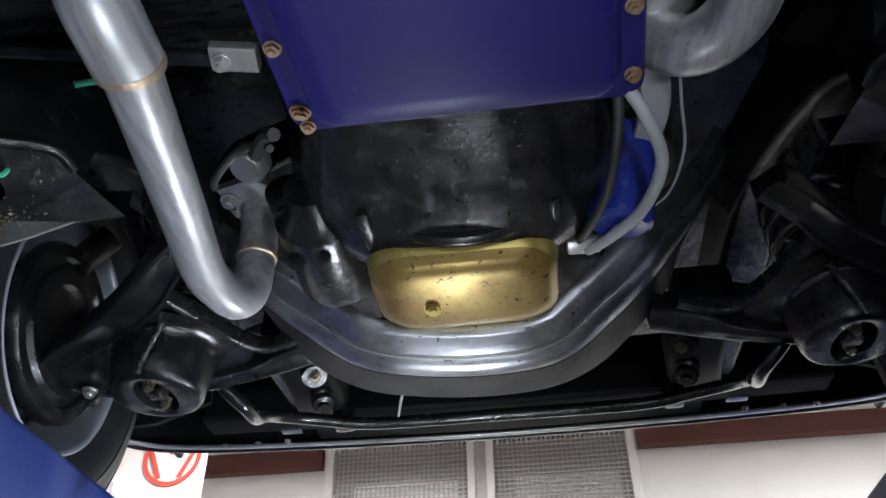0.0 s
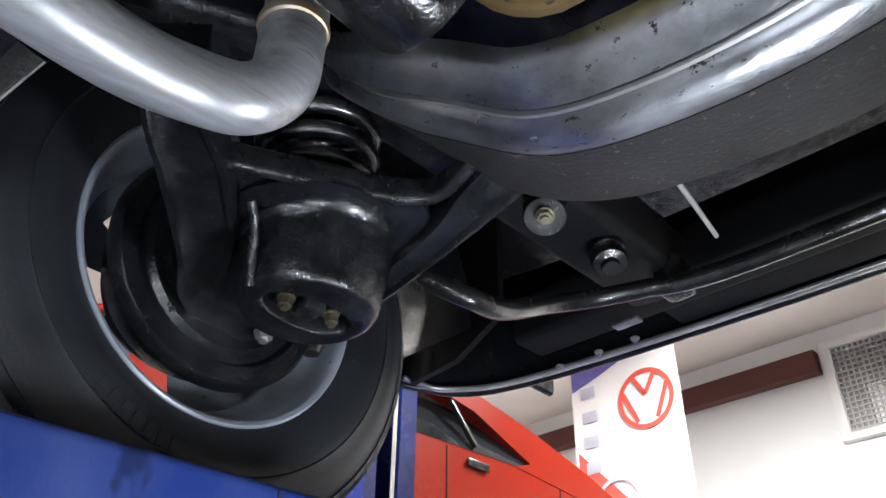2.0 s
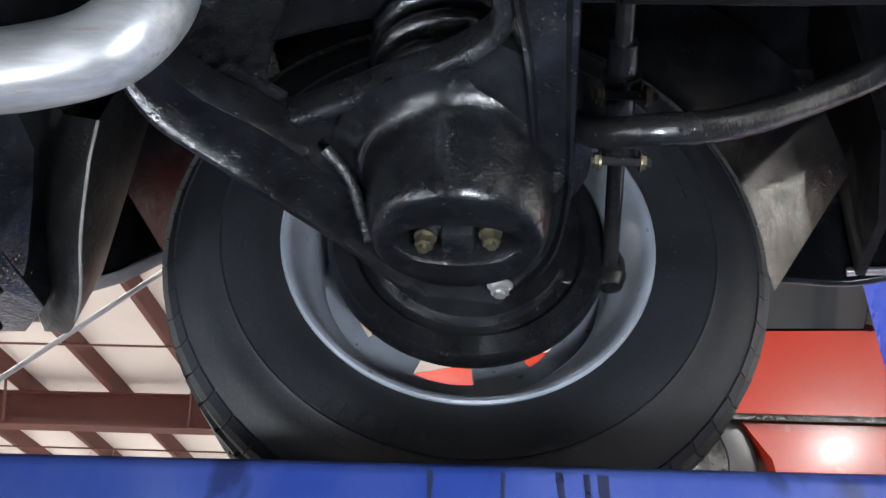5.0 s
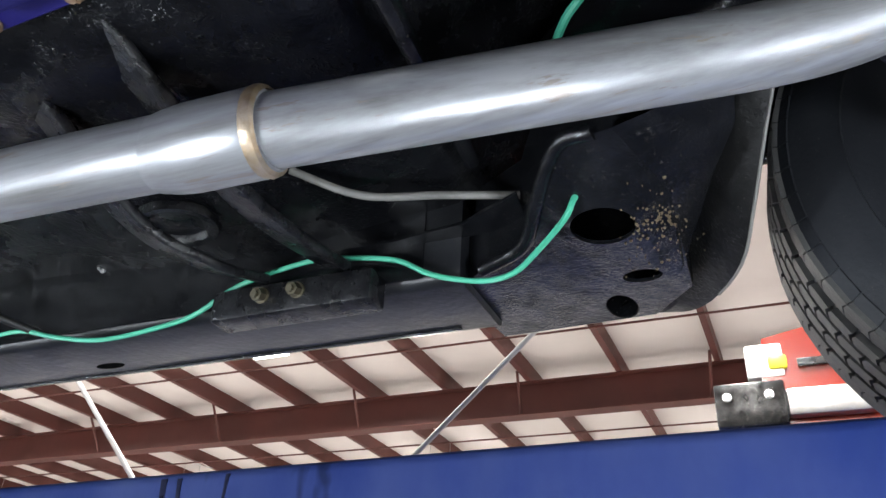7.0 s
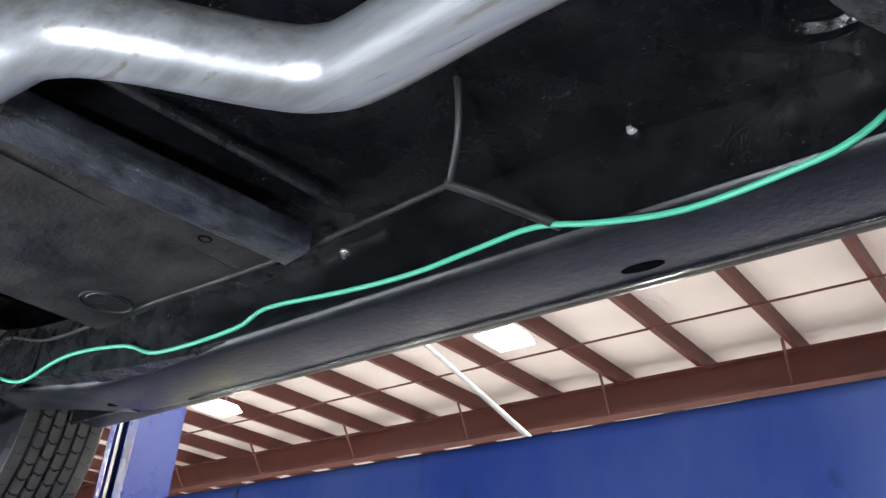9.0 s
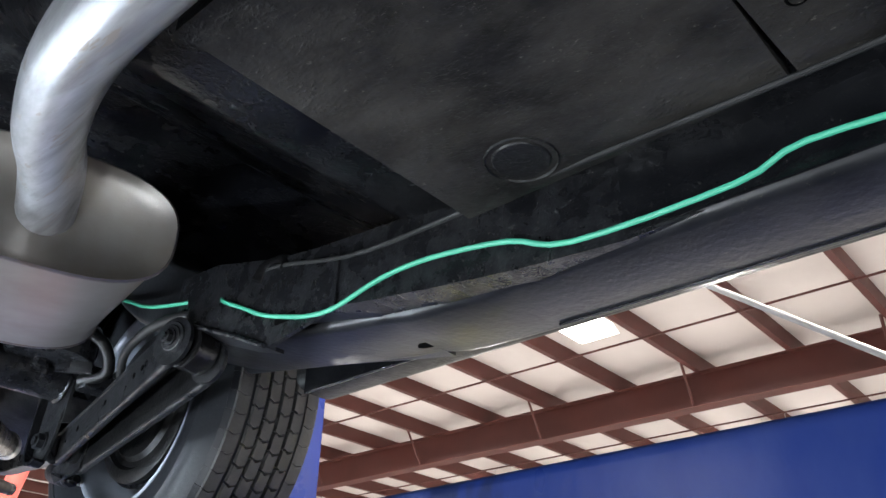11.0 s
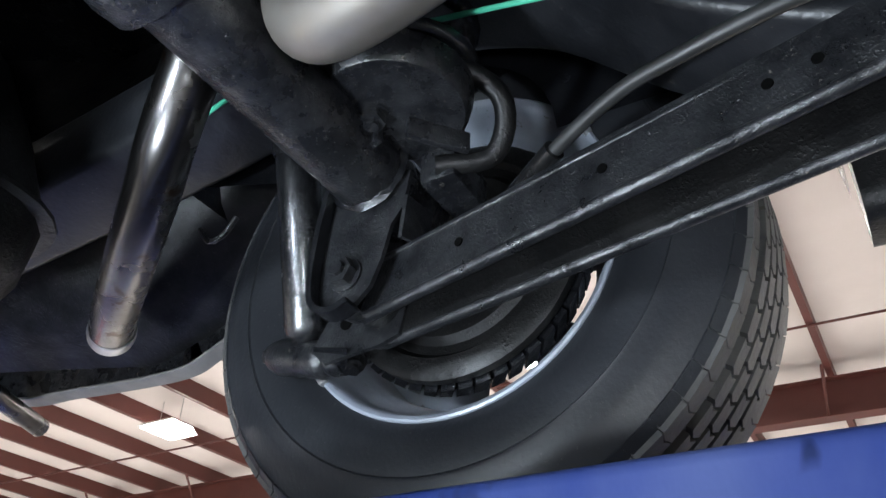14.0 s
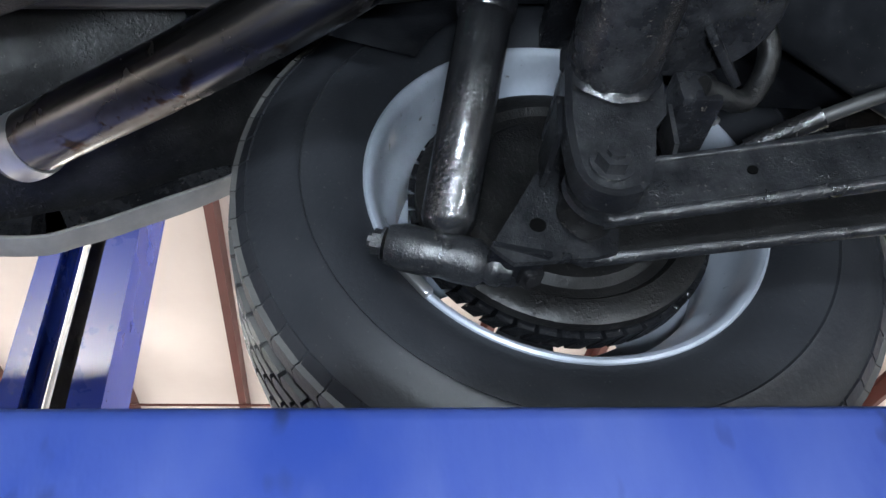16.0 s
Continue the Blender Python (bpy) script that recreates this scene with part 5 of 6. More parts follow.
part("bumper_edge", bm, BRIGHT, val, "bright chrome bumper edge")
for x in (-0.60, -0.52, -0.45, 0.57, 0.65, 0.72):
    bolt(val, (x, 0.625, 2.217), (0, 0, -1), 0.006, BRIGHT)

# ---- exhaust ----
left_pipe = [(-0.262, -0.20, 2.235), (-0.25, -0.192, 2.16), (-0.247, -0.192, 2.085), (-0.249, -0.195, 2.044), (-0.256, -0.217, 2.018), (-0.264, -0.255, 2.010), (-0.263, -0.31, 2.001), (-0.241, -0.42, 1.989), (-0.199, -0.645, 1.970)]
bm = B()
tube(bm, left_pipe, 0.0264, 28, 8)
ex = part("exhaust_pipe", bm, PIPE, car, "bright aluminised front exhaust pipe", 60)
for p, d, r in (((-0.2475, -0.192, 2.105), (0, 0, 1), 0.0285), ((-0.199, -0.641, 1.970), (0.12, -0.99, 0.0), 0.0315)):
    bm = B()
    lathe(bm, [(r * 0.9, -0.006), (r, -0.004), (r * 1.03, 0.0), (r, 0.004), (r * 0.9, 0.006)], toward(p, d), 28)
    part("weld_bead", bm, WELD, ex, "heat-tinted weld bead")
bm = B()
tube(bm, [(-0.199, -0.636, 1.97), (-0.197, -0.69, 1.97), (-0.193, -0.8, 1.972), (-0.193, -1.0, 1.979), (-0.2, -1.125, 1.982), (-0.193, -1.165, 1.983), (-0.168, -1.195, 1.984), (-0.108, -1.245, 1.986), (-0.075, -1.285, 1.987), (-0.0648, -1.34, 1.9895), (-0.0595, -1.55, 1.999), (-0.0603, -1.75, 2.0054), (-0.071, -1.88, 2.018), (-0.105, -2.0, 2.038), (-0.142, -2.08, 2.052), (-0.18, -2.178, 2.064)],
     0.0276, 28, 6)
ex2 = part("exhaust_pipe", bm, PIPE, car, "bright aluminised intermediate exhaust pipe", 60)
bm = B()
tube(bm, [(-0.1992, -0.634, 1.970), (-0.199, -0.647, 1.970), (-0.1975, -0.70, 1.970), (-0.197, -0.715, 1.970), (-0.1965, -0.73, 1.970)], [0.0275, 0.0318, 0.0318, 0.0305, 0.0276], 28, smooth=False)
part("slip_joint", bm, PIPE, ex2, "flared slip joint")
bm = B()
plate(bm, [(-0.30, -0.245, 2.19), (-0.28, -0.155, 2.19), (-0.215, -0.15, 2.19), (-0.205, -0.235, 2.19), (-0.25, -0.26, 2.19)], (0, 0, 0.012))
fl = part("manifold_flange", bm, BRIGHT, ex)
for p in ((-0.288, -0.225, 2.188), (-0.222, -0.165, 2.188)):
    bolt(fl, p, (0, 0, -1), 0.010, BRIGHT)
bm = B()
tube(bm, [(-0.262, -0.20, 2.2), (-0.29, -0.20, 2.28), (-0.24, -0.15, 2.38)], 0.034, 20)
part("exhaust_manifold", bm, CASE, car)
# right side pipe
bm = B()
tube(bm, [(0.268, -0.50, 2.115), (0.285, -0.505, 2.085), (0.31, -0.515, 2.062), (0.337, -0.54, 2.055), (0.352, -0.585, 2.05), (0.358, -0.68, 2.05), (0.35, -0.9, 2.05), (0.33, -1.2, 2.05), (0.26, -1.35, 2.03)], 0.031, 28, 6)
ex3 = part("exhaust_pipe", bm, PIPE, car, "bright aluminised right-hand exhaust pipe", 60)
bm = B()
plate(bm, [(0.235, -0.57, 2.098), (0.27, -0.60, 2.098), (0.315, -0.545, 2.098), (0.33, -0.48, 2.098), (0.30, -0.455, 2.098), (0.25, -0.50, 2.098)], (0, 0, 0.01))
fl = part("flange", bm, BRIGHT, ex3)
bolt(fl, (0.263, -0.575, 2.096), (0, 0, -1), 0.012, BRIGHT)
bolt(fl, (0.305, -0.475, 2.096), (0, 0, -1), 0.009, BRIGHT)
bm = B()
tube(bm, [(0.275, -0.49, 2.11), (0.28, -0.43, 2.16), (0.29, -0.35, 2.22)], 0.024, 20)
part("exhaust_manifold", bm, HOSE, car)
# muffler
bm = B()
f0, f1 = Vector((-0.176, -2.158, 2.062)), Vector((-0.262, -2.492, 2.104))
ax = (f1 - f0).normalized()
sd = ax.cross(Vector((0, 0, 1))).normalized()
upv = sd.cross(ax)
def oval(c, k, n=40):
    out = []
    for i in range(n):
        a = 2 * math.pi * i / n
        e = 0.7
        u, v = math.copysign(abs(math.cos(a)) ** e, math.cos(a)), math.copysign(abs(math.sin(a)) ** e, math.sin(a))
        out.append(c + sd * (0.118 * k * u) + upv * (0.060 * k * v))
    return out
L = (f1 - f0).length
loft(bm, [oval(f0 + ax * d, k) for d, k in ((0.012, 0.82), (0.004, 0.97), (0.0, 1.03), (0.008, 1.035), (0.014, 1.0), (L - 0.014, 1.0), (L - 0.008, 1.035), (L, 1.03), (L - 0.004, 0.97), (L - 0.012, 0.82))])
mf = part("muffler", bm, MUFFLER, car, "large oval brushed steel muffler with crimped ends", 45)
for d in (0.003, L - 0.003):
    bm = B()
    loft(bm, [oval(f0 + ax * (d - 0.005), 1.03), oval(f0 + ax * (d - 0.003), 1.05), oval(f0 + ax * (d + 0.003), 1.05), oval(f0 + ax * (d + 0.005), 1.03)], False)
    part("crimped_rim", bm, RIM, mf, "heat-browned crimped rim")
bm = B()
tube(bm, [(-0.245, -2.49, 2.092), (-0.262, -2.56, 2.084), (-0.285, -2.66, 2.082), (-0.303, -2.735, 2.094), (-0.31, -2.765, 2.125), (-0.308, -2.772, 2.18), (-0.311, -2.787, 2.235), (-0.319, -2.815, 2.268)], 0.0317, 26)
part("outlet_pipe", bm, MUFFLER, mf, "satin steel outlet pipe of the muffler", 60)
bm = B()
tube(bm, [(-0.308, -2.774, 2.20), (-0.312, -2.79, 2.245), (-0.328, -2.85, 2.285), (-0.350, -2.92, 2.255), (-0.376, -2.97, 2.195), (-0.400, -3.01, 2.158), (-0.432, -3.055, 2.140), (-0.465, -3.105, 2.131), (-0.530, -3.20, 2.126), (-0.60, -3.30, 2.130), (-0.638, -3.348, 2.134)], [0.0300] * 12 + [0.0295] * 4 + [0.0288] * 100, 26, 6)
tp = part("tail_pipe", bm, TAIL, car, "polished bent tail pipe", 60)
bm = B()
lathe(bm, [(0.0255, -0.012), (0.0305, -0.012), (0.0315, 0.0), (0.0305, 0.012), (0.0255, 0.012)], toward((-0.628, -3.335, 2.133), (-0.59, -0.80, 0.05)), 28, True)
part("tip_band", bm, BRIGHT, tp)
bm = B()
lathe(bm, [(0.026, -0.008), (0.031, -0.005), (0.032, 0.0), (0.031, 0.005), (0.026, 0.008)], toward((-0.252, -2.525, 2.087), (-0.2, -0.97, -0.1)), 28)
part("weld_bead", bm, WELD, tp, "purple heat-tinted weld")
bm = B()
sweep(bm, [(-0.285, -2.545, 2.064), (-0.27, -2.55, 2.054), (-0.25, -2.553, 2.052), (-0.232, -2.552, 2.058)], round_rect(0.016, 0.012, 0.005), (0, 1, 0))
part("strap", bm, WELD, tp)


# ---- rear axle and suspension ----
bm = B()
tube(bm, [(-0.60, AX_R, AXZ), (-0.52, AX_R, AXZ), (-0.42, AX_R, AXZ), (-0.25, AX_R, AXZ), (-0.12, AX_R, AXZ)], [0.039] * 10 + [0.039] * 15, 30, 6)
axle = part("rear_axle_tube", bm, DUSTY, car, "black rear axle tube with flaking dirt", 60)
bm = B()
tube(bm, [(2 * CX + 0.60, AX_R, AXZ), (0.24, AX_R, AXZ)], 0.039, 30)
part("rear_axle_tube", bm, DUSTY, car)
bm = B()
lathe(bm, [(0.0, -0.12), (0.07, -0.10), (0.125, -0.05), (0.14, 0.0), (0.125, 0.06), (0.10, 0.10), (0.05, 0.16), (0.03, 0.22), (0.0, 0.22)], toward((CX, AX_R, AXZ), (0, 1, 0)), 40)
part("differential", bm, CASE, car, "black differential housing", 60)
bm = B()
lathe(bm, [(0.041, -0.022), (0.052, -0.02), (0.054, 0.0), (0.052, 0.02), (0.041, 0.022)], toward((-0.225, AX_R, AXZ), (1, 0, 0)), 30, True)
part("axle_collar", bm, DUSTY, axle)
bm = B()
lathe(bm, [(0.0, -0.012), (0.014, -0.012), (0.018, 0.0), (0.040, 0.0), (0.053, 0.008), (0.060, 0.028), (0.060, 0.07), (0.045, 0.085), (0.0, 0.09)], toward((-0.135, -2.705, 2.088), (-0.25, -0.55, 0.8)), 36)
part("axle_bumper_cup", bm, DUSTY, car, "dusty brown round bumper cup by the axle", 50)
bm = B()
tube(bm, [(CX, -1.05, 2.18), (CX, -2.63, 2.15)], 0.04, 26)
part("drive_shaft", bm, BLACK, car)
for s in (0, 1):
    S = lambda pts: sided(pts, s)
    one = lambda *p: sided([p], s)[0]
    sg = -1 if s else 1
    # trailing arm: two flanges with a gap, hung between bushings
    A, Bp = Vector(one(-0.460, -2.338, 2.050)), Vector(one(-0.560, -2.865, 2.032))
    n0, n1 = Vector(one(-0.432, -2.343, 2.056)), Vector(one(-0.545, -2.865, 2.031))
    o0, o1 = Vector(one(-0.484, -2.335, 2.041)), Vector(one(-0.590, -2.870, 2.026))
    bm = B()
    sweep(bm, [n0, n0.lerp(n1, 0.5) + Vector((0, 0, 0.001)), n1], [(-0.003, -0.025), (0.003, -0.025), (0.003, 0.025), (-0.003, 0.025)], (0, 0, 1), smooth=False)
    la = part("trailing_arm", bm, ARM, car, "black channel section trailing arm")
    # flat black on this wall stands in for shade between the flanges
    bm = B()
    sweep(bm, [o0, o0.lerp(o1, 0.5), o1], [(-0.003, -0.026), (0.003, -0.026), (0.003, 0.026), (-0.003, 0.026)], (0, 0, 1), smooth=False)
    part("arm_wall", bm, FLATBLACK, la)
    for e0, e1 in ((n0, n1), (o0, o1)):
        bm = B()
        tube(bm, [e0 + Vector((-0.004 * sg, 0, -0.026)), e1 + Vector((-0.004 * sg, 0, -0.026))], 0.0065, 10)
        part("rolled_edge", bm, ARM, la)
    bm = B()
    sweep(bm, [(n0 + o0) / 2 + Vector((0, 0, 0.026)), (n1 + o1) / 2 + Vector((0, 0, 0.024))], round_rect(0.056, 0.006, 0.002), (0, 0, 1), smooth=False)
    part("arm_web", bm, ARM, la)
    for p, dr_ in ((n0, 0.033), (o0, 0.030), (n1, 0.030), (o1, 0.031)):
        bm = B()
        lathe(bm, [(0.0, -0.003), (dr_, -0.003), (dr_, 0.003), (0.0, 0.003)], toward(p + Vector((0, 0, -0.002)), (1, 0.2, 0)), 26)
        part("arm_end", bm, ARM, la)
    for p, dr_ in ((A, 0.030), (Bp, 0.024)):
        bm = B()
        lathe(bm, [(0.0, -0.020), (dr_ * 0.55, -0.020), (dr_, -0.017), (dr_, 0.017), (dr_ * 0.55, 0.020), (0.0, 0.020)], toward(p, (1, 0.2, 0)), 26)
        part("bushing", bm, CASE, la)
    eye = n0 + Vector((0.004 * sg, 0, 0.002))
    bm = B()
    lathe(bm, [(0.0, 0.0025), (0.016, 0.0025), (0.0175, 0.001), (0.0215, 0.001), (0.0225, -0.001)], toward(eye, (sg, 0.2 * sg, -0.1)), 24)
    part("bushing_ring", bm, ARM, la)
    bolt(la, eye + Vector((0.003 * sg, 0, 0)), (sg, 0.2 * sg, -0.1), 0.0095, ARM)
    for f in (0.508, 0.776, 0.266, 0.203):
        bm = B()
        # uncut: a dark disc on the flange stands for each hole
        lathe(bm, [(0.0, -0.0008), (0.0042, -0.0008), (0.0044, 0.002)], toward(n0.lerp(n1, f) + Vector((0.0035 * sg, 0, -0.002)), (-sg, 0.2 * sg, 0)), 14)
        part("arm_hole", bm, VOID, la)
    # axle bracket with shock mount
    bm = B()
    plate(bm, [one(-0.514, y, z) for y, z in ((-2.80, 2.13), (-2.806, 2.090), (-2.818, 2.074), (-2.826, 2.04), (-2.836, 2.014), (-2.852, 1.998), (-2.868, 1.993), (-2.884, 1.996), (-2.893, 2.012), (-2.894, 2.05), (-2.888, 2.10), (-2.885, 2.14))], (-0.005 * sg, 0, 0))
    ab = part("axle_bracket", bm, ARM, car)
    bm = B()
    rings = []
    for k in range(36):
        a = 2 * math.pi * k / 36
        w = 0.002 + 0.0012 * math.sin(7 * a) * math.sin(3 * a + 1)
        rings.append([Vector(one(-0.509 + h, AX_R + r_ * math.cos(a), AXZ + r_ * math.sin(a))) for r_, h in ((0.038, 2.2 * w), (0.040 + w, 1.2 * w), (0.041 + 1.6 * w, 0.0), (0.038, 0.0))])
    loft(bm, rings, False, True, True)
    part("weld_seam", bm, BLACK, ab)
    bm = B()
    sweep(bm, [Vector(one(-0.508, y, z)) for y, z in ((-2.886, 2.125), (-2.893, 2.07), (-2.894, 2.02), (-2.886, 1.998), (-2.868, 1.9915), (-2.850, 1.997))], [(-0.003, -0.008), (0.003, -0.008), (0.003, 0.012), (-0.003, 0.012)] if s else [(-0.003, -0.012), (0.003, -0.012), (0.003, 0.008), (-0.003, 0.008)], (1, 0, 0))
    part("bracket_flange", bm, BLACK, ab)
    bm = B()
    plate(bm, [one(-0.512, -2.804, 2.10), one(-0.512, -2.808, 2.055), one(-0.55, -2.80, 2.06), one(-0.55, -2.80, 2.10)], (0, 0.004, 0))
    part("bracket_side", bm, ARM, ab)
    bm = B()
    plate(bm, [one(-0.578, y, z) for y, z in ((-2.80, 2.14), (-2.83, 2.06), (-2.845, 1.998), (-2.866, 1.991), (-2.93, 1.984), (-2.947, 2.0), (-2.915, 2.055), (-2.89, 2.10), (-2.885, 2.14))], (-0.005 * sg, 0, 0))
    part("bracket_plate", bm, ARM, ab)
    bm = B()
    plate(bm, [one(-0.51, -2.892, 2.10), one(-0.512, -2.896, 2.06), one(-0.575, -2.897, 2.06), one(-0.578, -2.892, 2.10)], (0, -0.005, 0))
    part("gusset", bm, BLACK, ab)
    bm = B()
    plate(bm, [one(-0.574, -2.90, 1.988), one(-0.612, -2.925, 1.984), one(-0.616, -2.952, 1.990), one(-0.578, -2.945, 2.0)], (0, 0, 0.005))
    part("mount_flange", bm, BLACK, ab)
    bm = B()
    # hole drawn as a dark disc on the plate
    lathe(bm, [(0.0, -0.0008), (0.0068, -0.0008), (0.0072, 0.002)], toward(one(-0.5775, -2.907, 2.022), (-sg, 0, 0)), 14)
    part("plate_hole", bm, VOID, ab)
    bolt(ab, one(-0.513, -2.863, 2.031), (sg, 0, 0), 0.014, ARM)
    bm = B()
    tube(bm, [one(-0.606, -2.925, 1.998), one(-0.609, -2.96, 2.007), one(-0.614, -3.025, 2.026)], [0.0135] * 2 + [0.017] * 2 + [0.0145] + [0.020] * 3 + [0.0185] + [0.020] * 3 + [0.0165], 20, 6)
    sm_ = part("shock_mount", bm, ARM, ab)
    bolt(sm_, one(-0.6145, -3.028, 2.027), (-0.07 * sg, -0.92, 0.28), 0.011, ARM)
    bolt(sm_, one(-0.603, -2.915, 1.995), (sg * 0.3, 0.3, -1), 0.012, CASE)
    # shock absorber
    s0, s1 = Vector(one(-0.606, -2.978, 2.03)), Vector(one(-0.43, -2.915, 2.36))
    dv = s1 - s0
    bm = B()
    tube(bm, [s0 + dv * f for f in (0.0, 0.02, 0.04, 0.56, 0.57)], [0.014, 0.021, 0.0235, 0.0235, 0.021], 26, smooth=False)
    sh = part("shock_absorber", bm, SHOCK, car, "gloss black shock absorber with chips and painted-in glints", 40)
    bm = B()
    tube(bm, [s0 + dv * f for f in (0.52, 0.53, 1.0)], [0.0255, 0.0265, 0.0265], 26, smooth=False)
    part("dust_tube", bm, SHOCK, sh)
    # spring perch with its stop, on the axle
    bm = B()
    lathe(bm, [(0.0, 0.0), (0.066, 0.0), (0.070, 0.004), (0.074, 0.02), (0.074, 0.03), (0.0, 0.032)], toward(one(-0.455, -2.785, 2.145), (0, 0, 1)), 36)
    pr = part("spring_perch", bm, DUSTY, car)
    bolt(pr, one(-0.447, -2.80, 2.146), (0, 0, -1), 0.013, DUSTY)
    for a in (-40, 70):
        bm = B()
        box(bm, (0.045, 0, -0.010), (0.06, 0.008, 0.022), 0.002, toward(one(-0.455, -2.785, 2.145), (0, 0, 1)) @ Matrix.Rotation(radians(a), 4, "Z"))
        part("perch_rib", bm, DUSTY, pr)
    bm = B()
    box(bm, one(-0.545, -2.770, 2.125), (0.07, 0.04, 0.04), 0.008)
    part("perch_bracket", bm, DUSTY, pr)
    bm = B()
    rc = Vector(one(-0.455, -2.775, 2.18))
    tube(bm, [rc + Vector((0.062 * math.cos(a), 0.062 * math.sin(a), 0.05 * a / (2 * math.pi))) for a in (2 * math.pi * k / 22 + 0.6 for k in range(22 * 4))], 0.0085, 10, smooth=False)
    part("rear_coil_spring", bm, BLACK, car, "black rear coil spring", 60)
    # mount of the trailing arm on the frame
    bm = B()
    plate(bm, [one(-0.449, y, z) for y, z in ((-2.362, 2.135), (-2.345, 2.085), (-2.325, 2.072), (-2.232, 2.037), (-2.158, 2.006), (-2.10, 2.016), (-2.05, 2.024), (-2.05, 2.10), (-2.15, 2.108), (-2.27, 2.150))], (-0.006 * sg, 0, 0))
    mb = part("arm_mount", bm, DUSTY, car)
    bm = B()
    plate(bm, [one(*q) for q in ((-0.446, -2.325, 2.073), (-0.446, -2.232, 2.036), (-0.447, -2.165, 2.006), (-0.455, -2.153, 2.000), (-0.470, -2.157, 2.002), (-0.490, -2.233, 2.030), (-0.490, -2.30, 2.056), (-0.47, -2.335, 2.075))], (0, 0, 0.005))
    part("mount_flange", bm, RAIL, mb)
    bm = B()
    tube(bm, [one(-0.4455, -2.338, 2.066), one(-0.4455, -2.322, 2.0725), one(-0.4455, -2.232, 2.0365), one(-0.4465, -2.165, 2.0065)], 0.0028, 8)
    part("flange_edge", bm, DUSTY, mb)
    bm = B()
    wall = [[one(x + 0.02, y, zl), one(x, y, zl), one(x, y, (zl + zh) / 2), one(x, y, zh), one(x - 0.03, y, zh + 0.004)] for y, x, zl, zh in ((-1.62, -0.4960, 2.0100, 2.095), (-1.72, -0.4905, 2.0045, 2.098), (-1.82, -0.473, 2.003, 2.10), (-1.92, -0.458, 2.008, 2.102), (-2.02, -0.452, 2.020, 2.106), (-2.10, -0.452, 2.036, 2.114), (-2.17, -0.452, 2.050, 2.125), (-2.30, -0.452, 2.075, 2.16), (-2.385, -0.452, 2.09, 2.165))]
    wall = [[one(x - 0.05, y, zl), *row[1:]] for row, (y, x, zl) in zip(wall, ((-1.62, -0.4960, 2.0100), (-1.72, -0.4905, 2.0045), (-1.82, -0.473, 2.003), (-1.92, -0.458, 2.008), (-2.02, -0.452, 2.020), (-2.10, -0.452, 2.036), (-2.17, -0.452, 2.050), (-2.30, -0.452, 2.075), (-2.385, -0.452, 2.09)))]
    loft(bm, wall, False, False)
    bmesh.ops.solidify(bm, geom=bm.faces[:], thickness=0.004)
    iw = part("rail_inner_wall", bm, DUSTY, mb)
    for y, z, ln in ((-2.135, 2.034, 0.035), (-2.208, 2.062, 0.012)):
        bm = B()
        # dark raised bar carries the slot's shade
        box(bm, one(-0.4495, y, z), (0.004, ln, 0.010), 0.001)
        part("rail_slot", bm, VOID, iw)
    bm = B()
    plate(bm, S([(-0.452, -2.02, 2.022), (-0.452, -2.17, 2.05), (-0.452, -2.30, 2.078), (-0.50, -2.36, 2.09), (-0.60, -2.41, 2.075), (-0.615, -2.2, 2.045), (-0.617, -2.02, 2.012)]), (0, 0, 0.004))
    part("rail_sole", bm, RAIL, mb)
    # brake hose loop
    bm = B()
    tube(bm, S([(-0.42, -2.80, 2.21), (-0.45, -2.75, 2.20), (-0.50, -2.70, 2.17), (-0.53, -2.72, 2.13), (-0.51, -2.77, 2.12)]), 0.010, 12)
    part("spring_isolator_end", bm, FLATBLACK, car)
    # parking brake sleeve to the wheel
    bm = B()
    tube(bm, S([(-0.452, -2.346, 2.100), (-0.446, -2.368, 2.101), (-0.448, -2.41, 2.106), (-0.455, -2.466, 2.110), (-0.470, -2.532, 2.112), (-0.490, -2.590, 2.115), (-0.522, -2.655, 2.108), (-0.56, -2.715, 2.10), (-0.62, -2.77, 2.10)]), 0.0065, 10)
    pb = part("brake_cable", bm, CABLE, car, "black sleeved parking brake cable")
    bm = B()
    tube(bm, S([(-0.524, -2.660, 2.107), (-0.56, -2.715, 2.10)]), 0.010, 12)
    part("cable_sleeve", bm, CASE, pb)

# parking brake cables under the floor
bm = B()
tube(bm, [(-0.455, -2.285, 2.108), (-0.45, -2.17, 2.112), (-0.44, -2.0, 2.07), (-0.42, -1.74, 2.048), (-0.42, -1.5, 2.04), (-0.41, -1.34, 2.036), (-0.394, -1.222, 2.028)], 0.0027, 8)
cab = part("brake_cable", bm, CABLE, car, "thin black parking brake cable")
bm = B()
tube(bm, [(-0.389, -1.224, 2.027), (-0.42, -1.204, 2.023), (-0.486, -1.168, 2.014)], 0.0047, 10)
part("cable_guide", bm, CABLE, cab)
bm = B()
tube(bm, [(-0.393, -1.222, 2.027), (-0.385, -1.213, 2.033), (-0.368, -1.195, 2.052), (-0.356, -1.186, 2.075), (-0.349, -1.184, 2.10)], 0.0032, 10)
part("cable_hook", bm, CABLE, cab)
bm = B()
tube(bm, [(-0.45, -2.20, 2.10), (-0.455, -2.19, 2.118), (-0.46, -2.165, 2.122), (-0.455, -2.15, 2.105)], 0.010, 10)
part("cable_clip", bm, CASE, cab)
bm = B()
